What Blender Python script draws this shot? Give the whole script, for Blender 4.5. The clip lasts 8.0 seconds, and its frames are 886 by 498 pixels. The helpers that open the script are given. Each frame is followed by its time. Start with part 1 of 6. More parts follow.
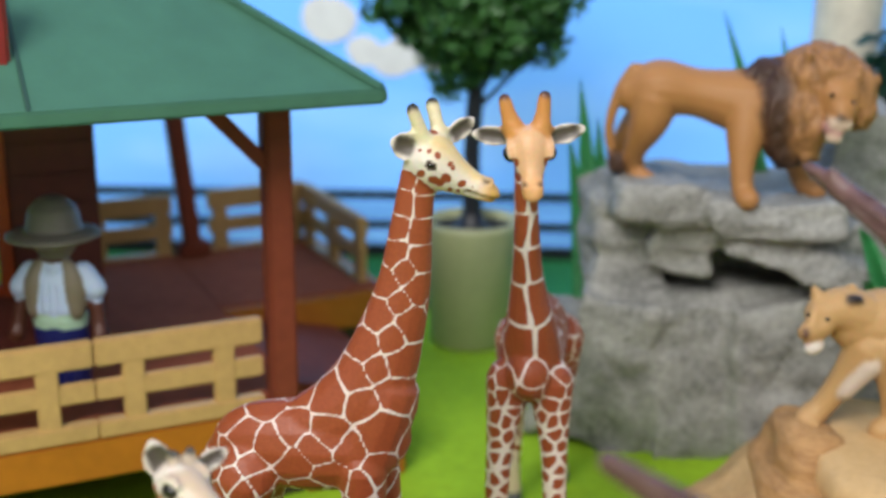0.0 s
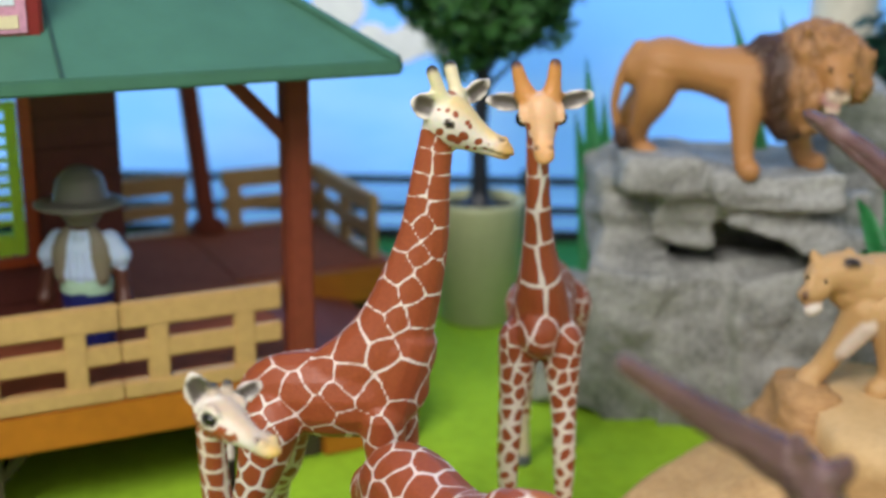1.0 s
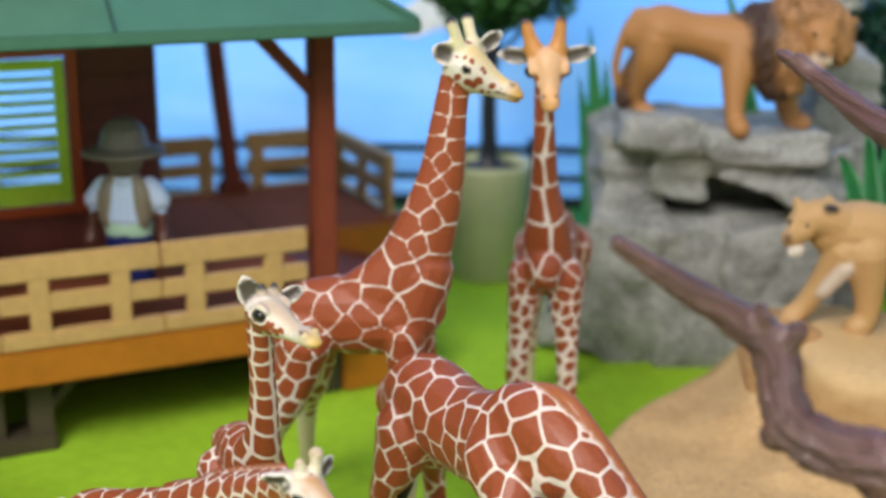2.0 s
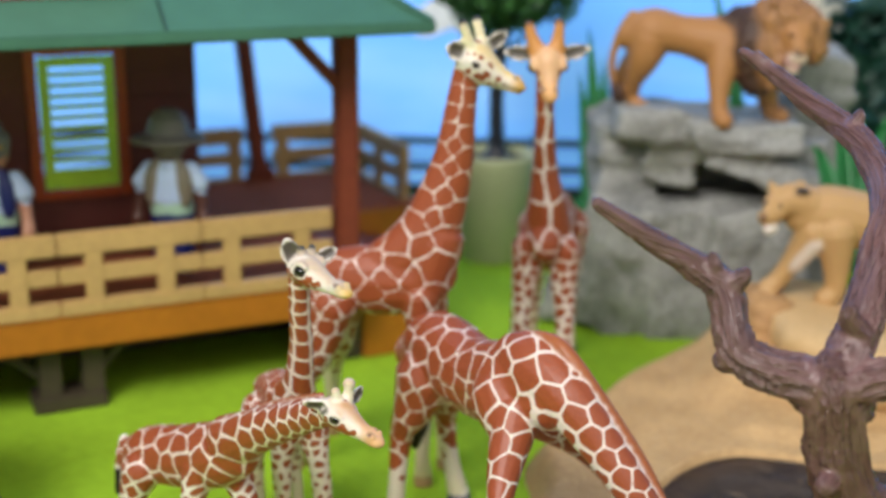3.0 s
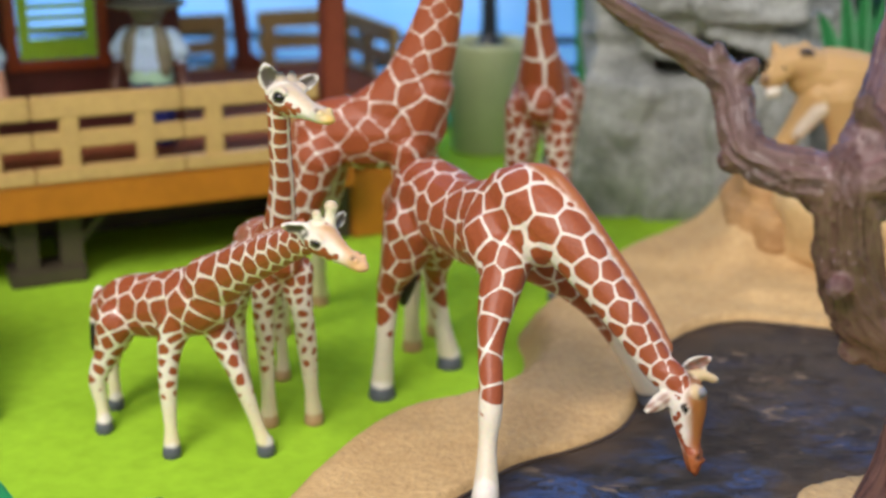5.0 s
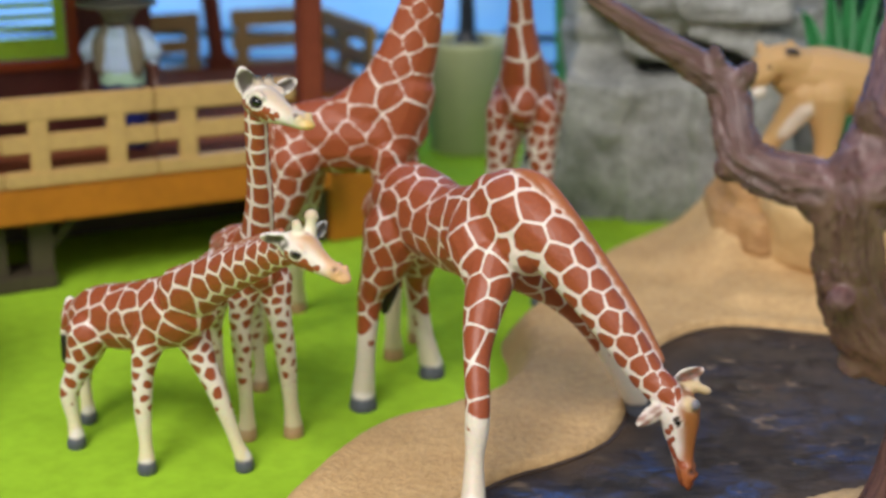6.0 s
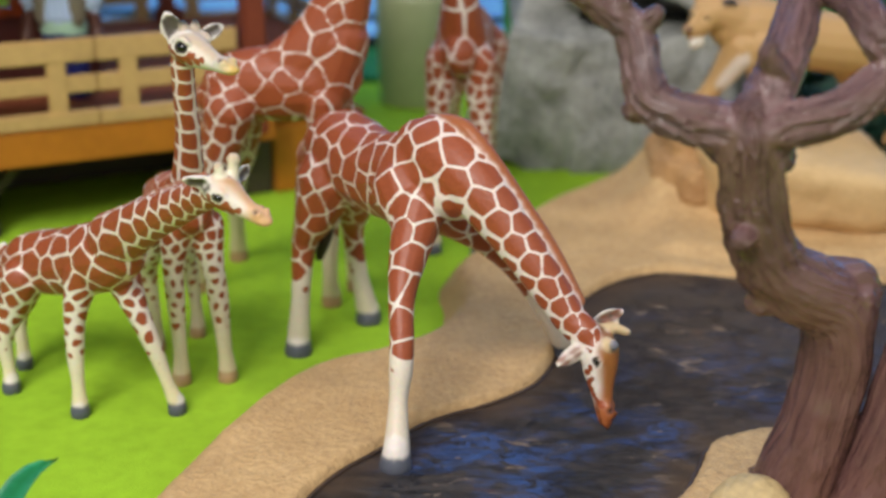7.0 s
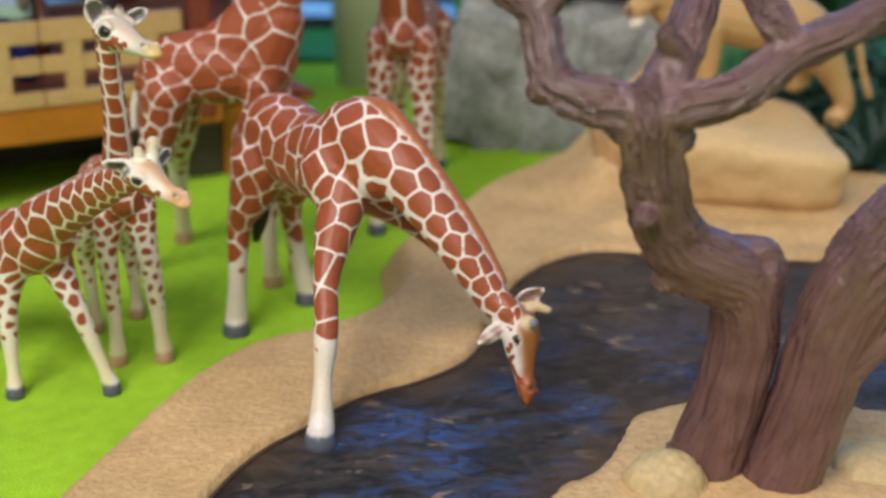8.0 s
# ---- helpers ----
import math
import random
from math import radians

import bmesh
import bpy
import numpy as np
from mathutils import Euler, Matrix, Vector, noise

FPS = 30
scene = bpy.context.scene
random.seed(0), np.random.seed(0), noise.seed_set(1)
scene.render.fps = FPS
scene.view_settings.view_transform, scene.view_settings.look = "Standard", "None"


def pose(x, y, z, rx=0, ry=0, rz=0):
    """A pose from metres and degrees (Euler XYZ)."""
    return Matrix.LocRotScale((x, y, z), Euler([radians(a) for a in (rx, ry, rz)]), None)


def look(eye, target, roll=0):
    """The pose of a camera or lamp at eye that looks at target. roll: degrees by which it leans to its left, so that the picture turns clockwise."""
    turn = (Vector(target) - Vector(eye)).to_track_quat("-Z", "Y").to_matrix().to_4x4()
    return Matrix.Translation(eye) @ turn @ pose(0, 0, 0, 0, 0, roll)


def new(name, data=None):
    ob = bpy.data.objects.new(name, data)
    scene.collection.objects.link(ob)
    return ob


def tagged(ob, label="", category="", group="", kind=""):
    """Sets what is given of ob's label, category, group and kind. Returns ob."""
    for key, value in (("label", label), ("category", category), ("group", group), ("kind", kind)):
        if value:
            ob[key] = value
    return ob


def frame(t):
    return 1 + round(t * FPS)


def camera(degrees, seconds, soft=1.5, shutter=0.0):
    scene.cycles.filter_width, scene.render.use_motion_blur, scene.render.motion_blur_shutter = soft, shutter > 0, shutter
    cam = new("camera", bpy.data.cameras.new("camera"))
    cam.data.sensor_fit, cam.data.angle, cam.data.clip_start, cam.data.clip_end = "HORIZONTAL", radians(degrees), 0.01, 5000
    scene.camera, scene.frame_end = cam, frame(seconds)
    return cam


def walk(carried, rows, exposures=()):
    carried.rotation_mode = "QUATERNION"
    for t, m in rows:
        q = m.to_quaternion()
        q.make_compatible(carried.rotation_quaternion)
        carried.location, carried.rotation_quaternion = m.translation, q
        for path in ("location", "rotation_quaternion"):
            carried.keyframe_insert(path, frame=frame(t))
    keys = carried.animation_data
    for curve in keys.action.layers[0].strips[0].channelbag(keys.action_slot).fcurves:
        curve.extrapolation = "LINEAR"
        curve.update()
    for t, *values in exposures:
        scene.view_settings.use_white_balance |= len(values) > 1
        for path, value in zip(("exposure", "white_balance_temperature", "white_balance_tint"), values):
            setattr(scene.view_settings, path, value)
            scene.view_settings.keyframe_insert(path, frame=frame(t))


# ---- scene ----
# All building below is in centimetres (toy set on a table); CM turns them into metres.
CM = 0.01
cam = camera(38.0, 8.0, soft=2.9)
cam.data.dof.use_dof = True
cam.data.dof.focus_distance = 0.335
cam.data.dof.aperture_fstop = 10.5
ROWS = [
    (0, 0.0198, -0.0345, 0.2280, 3.53, -15.77, 0.20),
    (0.5, 0.0180, -0.0428, 0.2260, 3.40, -15.60, 0.29),
    (1, 0.0161, -0.0546, 0.2203, 3.48, -15.63, 0.14),
    (1.5, 0.0144, -0.0718, 0.2125, 3.47, -16.02, 0.26),
    (3, 0.0178, -0.1566, 0.2211, 4.06, -16.01, 0.56),
    (3.5, 0.0194, -0.1698, 0.2127, 4.26, -16.65, 0.27),
    (4, 0.0223, -0.1739, 0.1982, 3.95, -17.41, 0.45),
    (4.5, 0.0199, -0.1618, 0.1876, 3.83, -18.11, 0.57),
    (4.7, 0.0196, -0.1561, 0.1838, 3.86, -18.16, 0.45),
    (5.8, 0.0170, -0.1336, 0.1823, 3.58, -18.43, 0.57),
    (6, 0.0158, -0.1361, 0.1828, 2.56, -18.42, 0.51),
    (6.5, 0.0225, -0.1391, 0.1808, 1.87, -19.29, 1.08),
    (7, 0.0290, -0.1414, 0.1806, 1.27, -20.21, 0.88),
    (7.5, 0.0353, -0.1434, 0.1800, 0.98, -20.87, 0.74),
    (8, 0.0463, -0.1454, 0.1827, 0.64, -21.11, 0.69),
]
walk(cam, [(t, pose(x, y, z, 90 + pitch, 0, yaw) @ pose(0, 0, 0, 0, 0, roll)) for t, x, y, z, yaw, pitch, roll in ROWS],
     [(0.0, 0.02), (1.5, 0.04), (3.0, 0.05), (3.6, 0.06), (4.0, 0.14), (4.6, 0.16), (6.0, -0.06), (8.0, -0.08)])

# ---- light: even pale world light, a wide soft overhead key, an added weak fill ----
world = bpy.data.worlds.new("studio")
scene.world = world
world.use_nodes = True
world.node_tree.nodes["Background"].inputs[0].default_value = (0.86, 0.93, 1.0, 1)
world.node_tree.nodes["Background"].inputs[1].default_value = 0.45


def softbox(name, eye, target, size, watts, colour):
    data = bpy.data.lights.new(name, "AREA")
    data.shape, data.size, data.energy, data.color = "SQUARE", size, watts, colour
    ob = new(name, data)
    ob.matrix_world = look(eye, target)
    return ob


softbox("softbox_key", (-0.35, -0.65, 1.05), (0.0, 0.35, 0.05), 0.6, 20.5, (1.0, 0.95, 0.925))
# added unseen lamp that brightens the right-hand sides
softbox("added_fill", (0.75, -0.35, 0.85), (0.05, 0.4, 0.05), 0.6, 2.5, (1.0, 0.97, 0.95))
scene.view_settings.exposure = 0.0


# ---- materials ----
def mat(name, colour, rough=0.5, vary=0.12, scale=60.0, bump=0.0, bump_scale=300.0, metallic=0.0, second=None, spec=0.5, stretch=(1, 1, 1), coat=0.0):
    m = bpy.data.materials.new(name)
    m.use_nodes = True
    n, l = m.node_tree.nodes, m.node_tree.links
    b = n["Principled BSDF"]
    b.inputs["Roughness"].default_value, b.inputs["Metallic"].default_value = rough, metallic
    b.inputs["Specular IOR Level"].default_value = spec
    b.inputs["Coat Weight"].default_value = coat
    tc, mp = n.new("ShaderNodeTexCoord"), n.new("ShaderNodeMapping")
    mp.inputs["Scale"].default_value = stretch
    l.new(tc.outputs["Object"], mp.inputs[0])
    big, fine = n.new("ShaderNodeTexNoise"), n.new("ShaderNodeTexNoise")
    big.inputs["Scale"].default_value, fine.inputs["Scale"].default_value = scale, scale * 7
    big.inputs["Detail"].default_value = fine.inputs["Detail"].default_value = 5
    for q in (big, fine):
        l.new(mp.outputs[0], q.inputs["Vector"])
    add = n.new("ShaderNodeMath")
    add.operation = "MULTIPLY_ADD"
    add.inputs[1].default_value = 0.5
    l.new(fine.outputs[0], add.inputs[0])
    half = n.new("ShaderNodeMath")
    half.operation = "MULTIPLY"
    half.inputs[1].default_value = 0.5
    l.new(big.outputs[0], half.inputs[0])
    l.new(half.outputs[0], add.inputs[2])
    ramp = n.new("ShaderNodeValToRGB")
    second = second or tuple(c * (1 - 2.2 * vary) for c in colour)
    light = tuple(min(1, c * (1 + vary)) for c in colour)
    ramp.color_ramp.elements[0].position, ramp.color_ramp.elements[1].position = 0.32, 0.68
    ramp.color_ramp.elements[0].color, ramp.color_ramp.elements[1].color = (*second, 1), (*light, 1)
    l.new(add.outputs[0], ramp.inputs[0])
    l.new(ramp.outputs[0], b.inputs["Base Color"])
    if bump:
        bn, bu = n.new("ShaderNodeTexNoise"), n.new("ShaderNodeBump")
        bn.inputs["Scale"].default_value, bn.inputs["Detail"].default_value = bump_scale, 6
        bu.inputs["Strength"].default_value, bu.inputs["Distance"].default_value = bump, 0.001
        l.new(mp.outputs[0], bn.inputs["Vector"])
        l.new(bn.outputs[0], bu.inputs["Height"])
        l.new(bu.outputs[0], b.inputs["Normal"])
    return m


def painted(name, patch, patch_dark, rough=0.42):
    """A hand-painted figure: the ground colour lies in the attribute paint, the net of its coat in edge."""
    m = bpy.data.materials.new(name)
    m.use_nodes = True
    n, l = m.node_tree.nodes, m.node_tree.links
    b = n["Principled BSDF"]
    b.inputs["Roughness"].default_value = rough
    b.inputs["Specular IOR Level"].default_value = 0.4
    at, ed = n.new("ShaderNodeAttribute"), n.new("ShaderNodeAttribute")
    at.attribute_name, ed.attribute_name = "paint", "edge"
    tc = n.new("ShaderNodeTexCoord")
    no, fi = n.new("ShaderNodeTexNoise"), n.new("ShaderNodeTexNoise")
    no.inputs["Scale"].default_value, no.inputs["Detail"].default_value = 260, 3
    fi.inputs["Scale"].default_value, fi.inputs["Detail"].default_value = 900, 5
    l.new(tc.outputs["Object"], no.inputs["Vector"])
    l.new(tc.outputs["Object"], fi.inputs["Vector"])
    wob = n.new("ShaderNodeMath")
    wob.operation = "MULTIPLY_ADD"
    wob.inputs[1].default_value = 0.12
    l.new(no.outputs[0], wob.inputs[0])
    l.new(ed.outputs["Fac"], wob.inputs[2])
    lim = n.new("ShaderNodeMapRange")
    lim.inputs["From Min"].default_value, lim.inputs["From Max"].default_value = 0.0, 1.0
    lim.inputs["To Min"].default_value, lim.inputs["To Max"].default_value = 1.35, 0.18
    l.new(at.outputs["Alpha"], lim.inputs["Value"])
    sub = n.new("ShaderNodeMath")
    sub.operation = "SUBTRACT"
    l.new(wob.outputs[0], sub.inputs[0])
    l.new(lim.outputs[0], sub.inputs[1])
    sm = n.new("ShaderNodeMapRange")
    sm.inputs["From Min"].default_value, sm.inputs["From Max"].default_value = -0.025, 0.045
    l.new(sub.outputs[0], sm.inputs["Value"])
    brown = n.new("ShaderNodeMix")
    brown.data_type = "RGBA"
    brown.inputs["A"].default_value, brown.inputs["B"].default_value = (*patch_dark, 1), (*patch, 1)
    l.new(fi.outputs[0], brown.inputs["Factor"])
    soil = n.new("ShaderNodeMix")
    soil.data_type, soil.blend_type = "RGBA", "MULTIPLY"
    soil.inputs["Factor"].default_value = 0.25
    l.new(at.outputs["Color"], soil.inputs["A"])
    l.new(fi.outputs["Color"], soil.inputs["B"])
    mix = n.new("ShaderNodeMix")
    mix.data_type = "RGBA"
    l.new(sm.outputs[0], mix.inputs["Factor"])
    l.new(soil.outputs["Result"], mix.inputs["A"])
    l.new(brown.outputs["Result"], mix.inputs["B"])
    l.new(mix.outputs["Result"], b.inputs["Base Color"])
    bu = n.new("ShaderNodeBump")
    bu.inputs["Strength"].default_value, bu.inputs["Distance"].default_value = 0.25, 0.0006
    ht = n.new("ShaderNodeMath")
    ht.operation = "MULTIPLY_ADD"
    ht.inputs[1].default_value = -0.35
    l.new(sm.outputs[0], ht.inputs[0])
    l.new(fi.outputs[0], ht.inputs[2])
    l.new(ht.outputs[0], bu.inputs["Height"])
    l.new(bu.outputs[0], b.inputs["Normal"])
    return m


M = {
    "felt": mat("green_felt", (0.32, 0.545, 0.03), 0.95, 0.10, 25, 0.5, 1500, spec=0.1),
    "felt_dark": mat("dark_green_card", (0.03, 0.22, 0.06), 0.8, 0.12, 25, 0.2, 800, spec=0.2),
    "sand": mat("moulded_sand", (0.575, 0.38, 0.18), 0.65, 0.12, 55, 1.0, 600, second=(0.43, 0.265, 0.115), spec=0.3),
    "sandrock": mat("brown_washed_sandstone", (0.47, 0.275, 0.115), 0.65, 0.12, 70, 0.5, 500, second=(0.28, 0.14, 0.052), spec=0.3, stretch=(0.5, 0.5, 1.6)),
    "boulder": mat("smooth_moulded_sandstone", (0.60, 0.405, 0.195), 0.6, 0.08, 45, 0.35, 500, second=(0.53, 0.345, 0.155), spec=0.3),
    "rock": mat("grey_plastic_rock", (0.34, 0.34, 0.315), 0.7, 0.15, 60, 0.8, 400, second=(0.14, 0.142, 0.132), spec=0.3),
    "rim": mat("dark_brown_pond_rim", (0.055, 0.030, 0.016), 0.45, 0.25, 120, 0.4, 500),
    "nail": mat("pale_grey_toenail", (0.30, 0.27, 0.23), 0.5, 0.1, 120),
    "hut_brown": mat("reddish_brown_plastic", (0.205, 0.046, 0.022), 0.6, 0.1, 30, spec=0.25),
    "deck": mat("matt_brown_deck_plastic", (0.34, 0.095, 0.045), 0.85, 0.12, 30, spec=0.08),
    "hut_wall": mat("dark_brown_plastic", (0.14, 0.031, 0.021), 0.6, 0.1, 30),
    "tan": mat("tan_plastic", (0.52, 0.33, 0.125), 0.45, 0.08, 40, 0.1, 600),
    "orange": mat("orange_brown_plastic", (0.42, 0.145, 0.012), 0.4, 0.08, 30),
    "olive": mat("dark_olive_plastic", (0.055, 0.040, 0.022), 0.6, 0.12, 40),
    "roof": mat("matt_green_roof", (0.047, 0.152, 0.097), 0.6, 0.08, 15, 0.15, 500),
    "frame": mat("red_orange_plastic", (0.45, 0.07, 0.012), 0.4, 0.08, 40),
    "lime": mat("lime_green_plastic", (0.58, 0.92, 0.05), 0.4, 0.06, 40),
    "black": mat("black_plastic", (0.012, 0.014, 0.02), 0.4, 0.1, 40),
    "pot": mat("sage_green_ceramic", (0.42, 0.45, 0.25), 0.45, 0.05, 30),
    "soil": mat("dark_soil", (0.02, 0.018, 0.014), 0.9, 0.3, 200, 0.8, 600),
    "leaf": mat("dark_green_leaf", (0.045, 0.15, 0.035), 0.45, 0.25, 300),
    "grass": mat("green_plastic_leaf", (0.035, 0.29, 0.08), 0.4, 0.15, 60),
    "darkleaf": mat("very_dark_green_leaf", (0.008, 0.05, 0.03), 0.5, 0.2, 60),
    "white": mat("white_plastic", (0.62, 0.70, 0.78), 0.4, 0.06, 80),
    "grey": mat("dark_grey_elephant_plastic", (0.028, 0.027, 0.026), 0.6, 0.2, 80, 0.9, 400),
    "stone": mat("cream_moulded_stone", (0.52, 0.38, 0.18), 0.6, 0.12, 90, 0.4, 600),
    "sign": mat("dark_red_plastic", (0.20, 0.012, 0.012), 0.4, 0.05, 60),
    "signface": mat("pink_printed_sticker", (0.62, 0.30, 0.42), 0.35, 0.15, 120),
    "cream": mat("cream_print", (0.72, 0.62, 0.40), 0.4, 0.05, 90),
    "pale": mat("pale_bleached_stump", (0.70, 0.67, 0.55), 0.7, 0.12, 60, 0.4, 300),
    "eye": mat("glossy_black_eye", (0.006, 0.005, 0.005), 0.08, 0.0, 60),
    "coat": painted("giraffe_coat", (0.345, 0.080, 0.027), (0.215, 0.045, 0.015)),
    "doll": painted("doll_plastic", (0.3, 0.2, 0.1), (0.3, 0.2, 0.1), 0.38),
    "teal": mat("blue_green_plastic_leaf", (0.03, 0.36, 0.17), 0.35, 0.1, 60),
    "seam": mat("dark_green_seam", (0.02, 0.07, 0.05), 0.6, 0.1, 40),
    "hide": painted("lion_hide", (0.40, 0.17, 0.05), (0.30, 0.12, 0.03), 0.55),
}


def bark_material():
    """Moulded bark: fine fibres run along each limb by the attribute grain; worn pale on the crests."""
    m = bpy.data.materials.new("brown_moulded_bark")
    m.use_nodes = True
    n, l = m.node_tree.nodes, m.node_tree.links
    b = n["Principled BSDF"]
    b.inputs["Roughness"].default_value, b.inputs["Specular IOR Level"].default_value = 0.22, 0.7
    at, tc = n.new("ShaderNodeAttribute"), n.new("ShaderNodeTexCoord")
    at.attribute_name = "grain"

    def fibre(source, scale, detail, rough=0.55):
        q = n.new("ShaderNodeTexNoise")
        q.inputs["Scale"].default_value, q.inputs["Detail"].default_value, q.inputs["Roughness"].default_value = scale, detail, rough
        l.new(source, q.inputs["Vector"])
        return q

    coarse, fine, stain = fibre(at.outputs["Vector"], 5.5, 4), fibre(at.outputs["Vector"], 17.0, 3), fibre(tc.outputs["Object"], 55.0, 5, 0.65)
    ramp = n.new("ShaderNodeValToRGB")
    ramp.color_ramp.elements[0].position, ramp.color_ramp.elements[1].position = 0.30, 0.72
    ramp.color_ramp.elements[0].color, ramp.color_ramp.elements[1].color = (0.088, 0.041, 0.038, 1), (0.195, 0.099, 0.093, 1)
    mixed = n.new("ShaderNodeMath")
    mixed.operation = "MULTIPLY_ADD"
    mixed.inputs[1].default_value = 0.45
    l.new(coarse.outputs[0], mixed.inputs[0])
    half = n.new("ShaderNodeMath")
    half.operation = "MULTIPLY"
    half.inputs[1].default_value = 0.55
    l.new(stain.outputs[0], half.inputs[0])
    l.new(half.outputs[0], mixed.inputs[2])
    l.new(mixed.outputs[0], ramp.inputs[0])
    l.new(ramp.outputs[0], b.inputs["Base Color"])
    b1, b2 = n.new("ShaderNodeBump"), n.new("ShaderNodeBump")
    b1.inputs["Strength"].default_value, b1.inputs["Distance"].default_value = 1.0, 0.0024
    b2.inputs["Strength"].default_value, b2.inputs["Distance"].default_value = 1.0, 0.0012
    fib = n.new("ShaderNodeAttribute")
    fib.attribute_name = "fibre"
    l.new(fib.outputs["Fac"], b1.inputs["Strength"])
    l.new(fib.outputs["Fac"], b2.inputs["Strength"])
    l.new(coarse.outputs[0], b1.inputs["Height"])
    l.new(fine.outputs[0], b2.inputs["Height"])
    l.new(b1.outputs[0], b2.inputs["Normal"])
    l.new(b2.outputs[0], b.inputs["Normal"])
    return m


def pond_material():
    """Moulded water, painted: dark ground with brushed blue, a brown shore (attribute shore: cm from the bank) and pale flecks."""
    m = bpy.data.materials.new("painted_pond")
    m.use_nodes = True
    n, l = m.node_tree.nodes, m.node_tree.links
    b = n["Principled BSDF"]
    b.inputs["Roughness"].default_value, b.inputs["Specular IOR Level"].default_value = 0.28, 0.28
    tc, mp = n.new("ShaderNodeTexCoord"), n.new("ShaderNodeMapping")
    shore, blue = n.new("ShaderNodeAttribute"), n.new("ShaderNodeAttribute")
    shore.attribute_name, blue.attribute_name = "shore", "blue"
    mp.inputs["Scale"].default_value, mp.inputs["Rotation"].default_value = (1.0, 1.8, 1.0), (0, 0, -0.45)
    l.new(tc.outputs["Object"], mp.inputs[0])

    def cloud_noise(scale, detail, distortion=0.0, rough=0.6):
        q = n.new("ShaderNodeTexNoise")
        q.inputs["Scale"].default_value, q.inputs["Detail"].default_value = scale, detail
        q.inputs["Distortion"].default_value, q.inputs["Roughness"].default_value = distortion, rough
        l.new(mp.outputs[0], q.inputs["Vector"])
        return q.outputs[0]

    def band(source, lo, hi):
        q = n.new("ShaderNodeMapRange")
        q.inputs["From Min"].default_value, q.inputs["From Max"].default_value = lo, hi
        l.new(source, q.inputs["Value"])
        return q.outputs[0]

    def over(fac, below, colour):
        q = n.new("ShaderNodeMix")
        q.data_type = "RGBA"
        l.new(fac, q.inputs["Factor"])
        if isinstance(below, tuple):
            q.inputs["A"].default_value = (*below, 1)
        else:
            l.new(below, q.inputs["A"])
        q.inputs["B"].default_value = (*colour, 1)
        return q.outputs["Result"]

    def times(x, y):
        q = n.new("ShaderNodeMath")
        q.operation = "MULTIPLY"
        l.new(x, q.inputs[0])
        l.new(y, q.inputs[1])
        return q.outputs[0]

    wide, mid, fine, fleck, soft = cloud_noise(26, 3, 0.5), cloud_noise(60, 6, 1.2, 0.7), cloud_noise(120, 8, 1.6, 0.72), cloud_noise(85, 3, 0.5), cloud_noise(40, 4, 0.8)
    col = over(band(mid, 0.42, 0.62), (0.014, 0.014, 0.018), (0.085, 0.070, 0.062))
    col = over(times(band(fine, 0.50, 0.62), band(soft, 0.48, 0.62)), col, (0.050, 0.060, 0.078))
    col = over(times(times(band(fine, 0.42, 0.58), band(wide, 0.44, 0.60)), blue.outputs["Fac"]), col, (0.050, 0.12, 0.34))
    col = over(times(band(mid, 0.60, 0.70), band(fine, 0.45, 0.6)), col, (0.13, 0.058, 0.036))
    col = over(times(band(fleck, 0.62, 0.67), band(fine, 0.44, 0.52)), col, (0.30, 0.22, 0.16))
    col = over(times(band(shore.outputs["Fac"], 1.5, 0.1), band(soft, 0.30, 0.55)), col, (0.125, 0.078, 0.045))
    l.new(col, b.inputs["Base Color"])
    bu = n.new("ShaderNodeBump")
    bu.inputs["Strength"].default_value, bu.inputs["Distance"].default_value = 1.0, 0.003
    l.new(fine, bu.inputs["Height"])
    l.new(bu.outputs[0], b.inputs["Normal"])
    return m


def sky_material():
    m = bpy.data.materials.new("glowing_sky_backdrop_print")
    m.use_nodes = True
    n, l = m.node_tree.nodes, m.node_tree.links
    b = n["Principled BSDF"]
    b.inputs["Roughness"].default_value = 0.9
    tc, sep = n.new("ShaderNodeTexCoord"), n.new("ShaderNodeSeparateXYZ")
    l.new(tc.outputs["Object"], sep.inputs[0])
    grad = n.new("ShaderNodeMapRange")
    grad.inputs["From Min"].default_value, grad.inputs["From Max"].default_value = -0.05, 0.35
    l.new(sep.outputs["Z"], grad.inputs["Value"])
    ramp = n.new("ShaderNodeValToRGB")
    ramp.color_ramp.elements[0].color, ramp.color_ramp.elements[1].color = (0.19, 0.48, 1.0, 1), (0.115, 0.39, 1.0, 1)
    l.new(grad.outputs[0], ramp.inputs[0])
    mp, no = n.new("ShaderNodeMapping"), n.new("ShaderNodeTexNoise")
    mp.inputs["Scale"].default_value = (1.0, 1.0, 3.0)
    no.inputs["Scale"].default_value, no.inputs["Detail"].default_value = 5.0, 4
    l.new(tc.outputs["Object"], mp.inputs[0])
    l.new(mp.outputs[0], no.inputs["Vector"])
    veil = n.new("ShaderNodeMapRange")
    veil.inputs["From Min"].default_value, veil.inputs["From Max"].default_value = 0.5, 0.85
    veil.inputs["To Max"].default_value = 0.5
    l.new(no.outputs[0], veil.inputs["Value"])
    mx = n.new("ShaderNodeMix")
    mx.data_type = "RGBA"
    l.new(veil.outputs[0], mx.inputs["Factor"])
    l.new(ramp.outputs[0], mx.inputs["A"])
    mx.inputs["B"].default_value = (0.5, 0.75, 1.0, 1)
    l.new(mx.outputs["Result"], b.inputs["Base Color"])
    # the board is no lamp: this glow stands in for light on its print
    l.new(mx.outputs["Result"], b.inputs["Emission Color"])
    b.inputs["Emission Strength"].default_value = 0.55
    return m


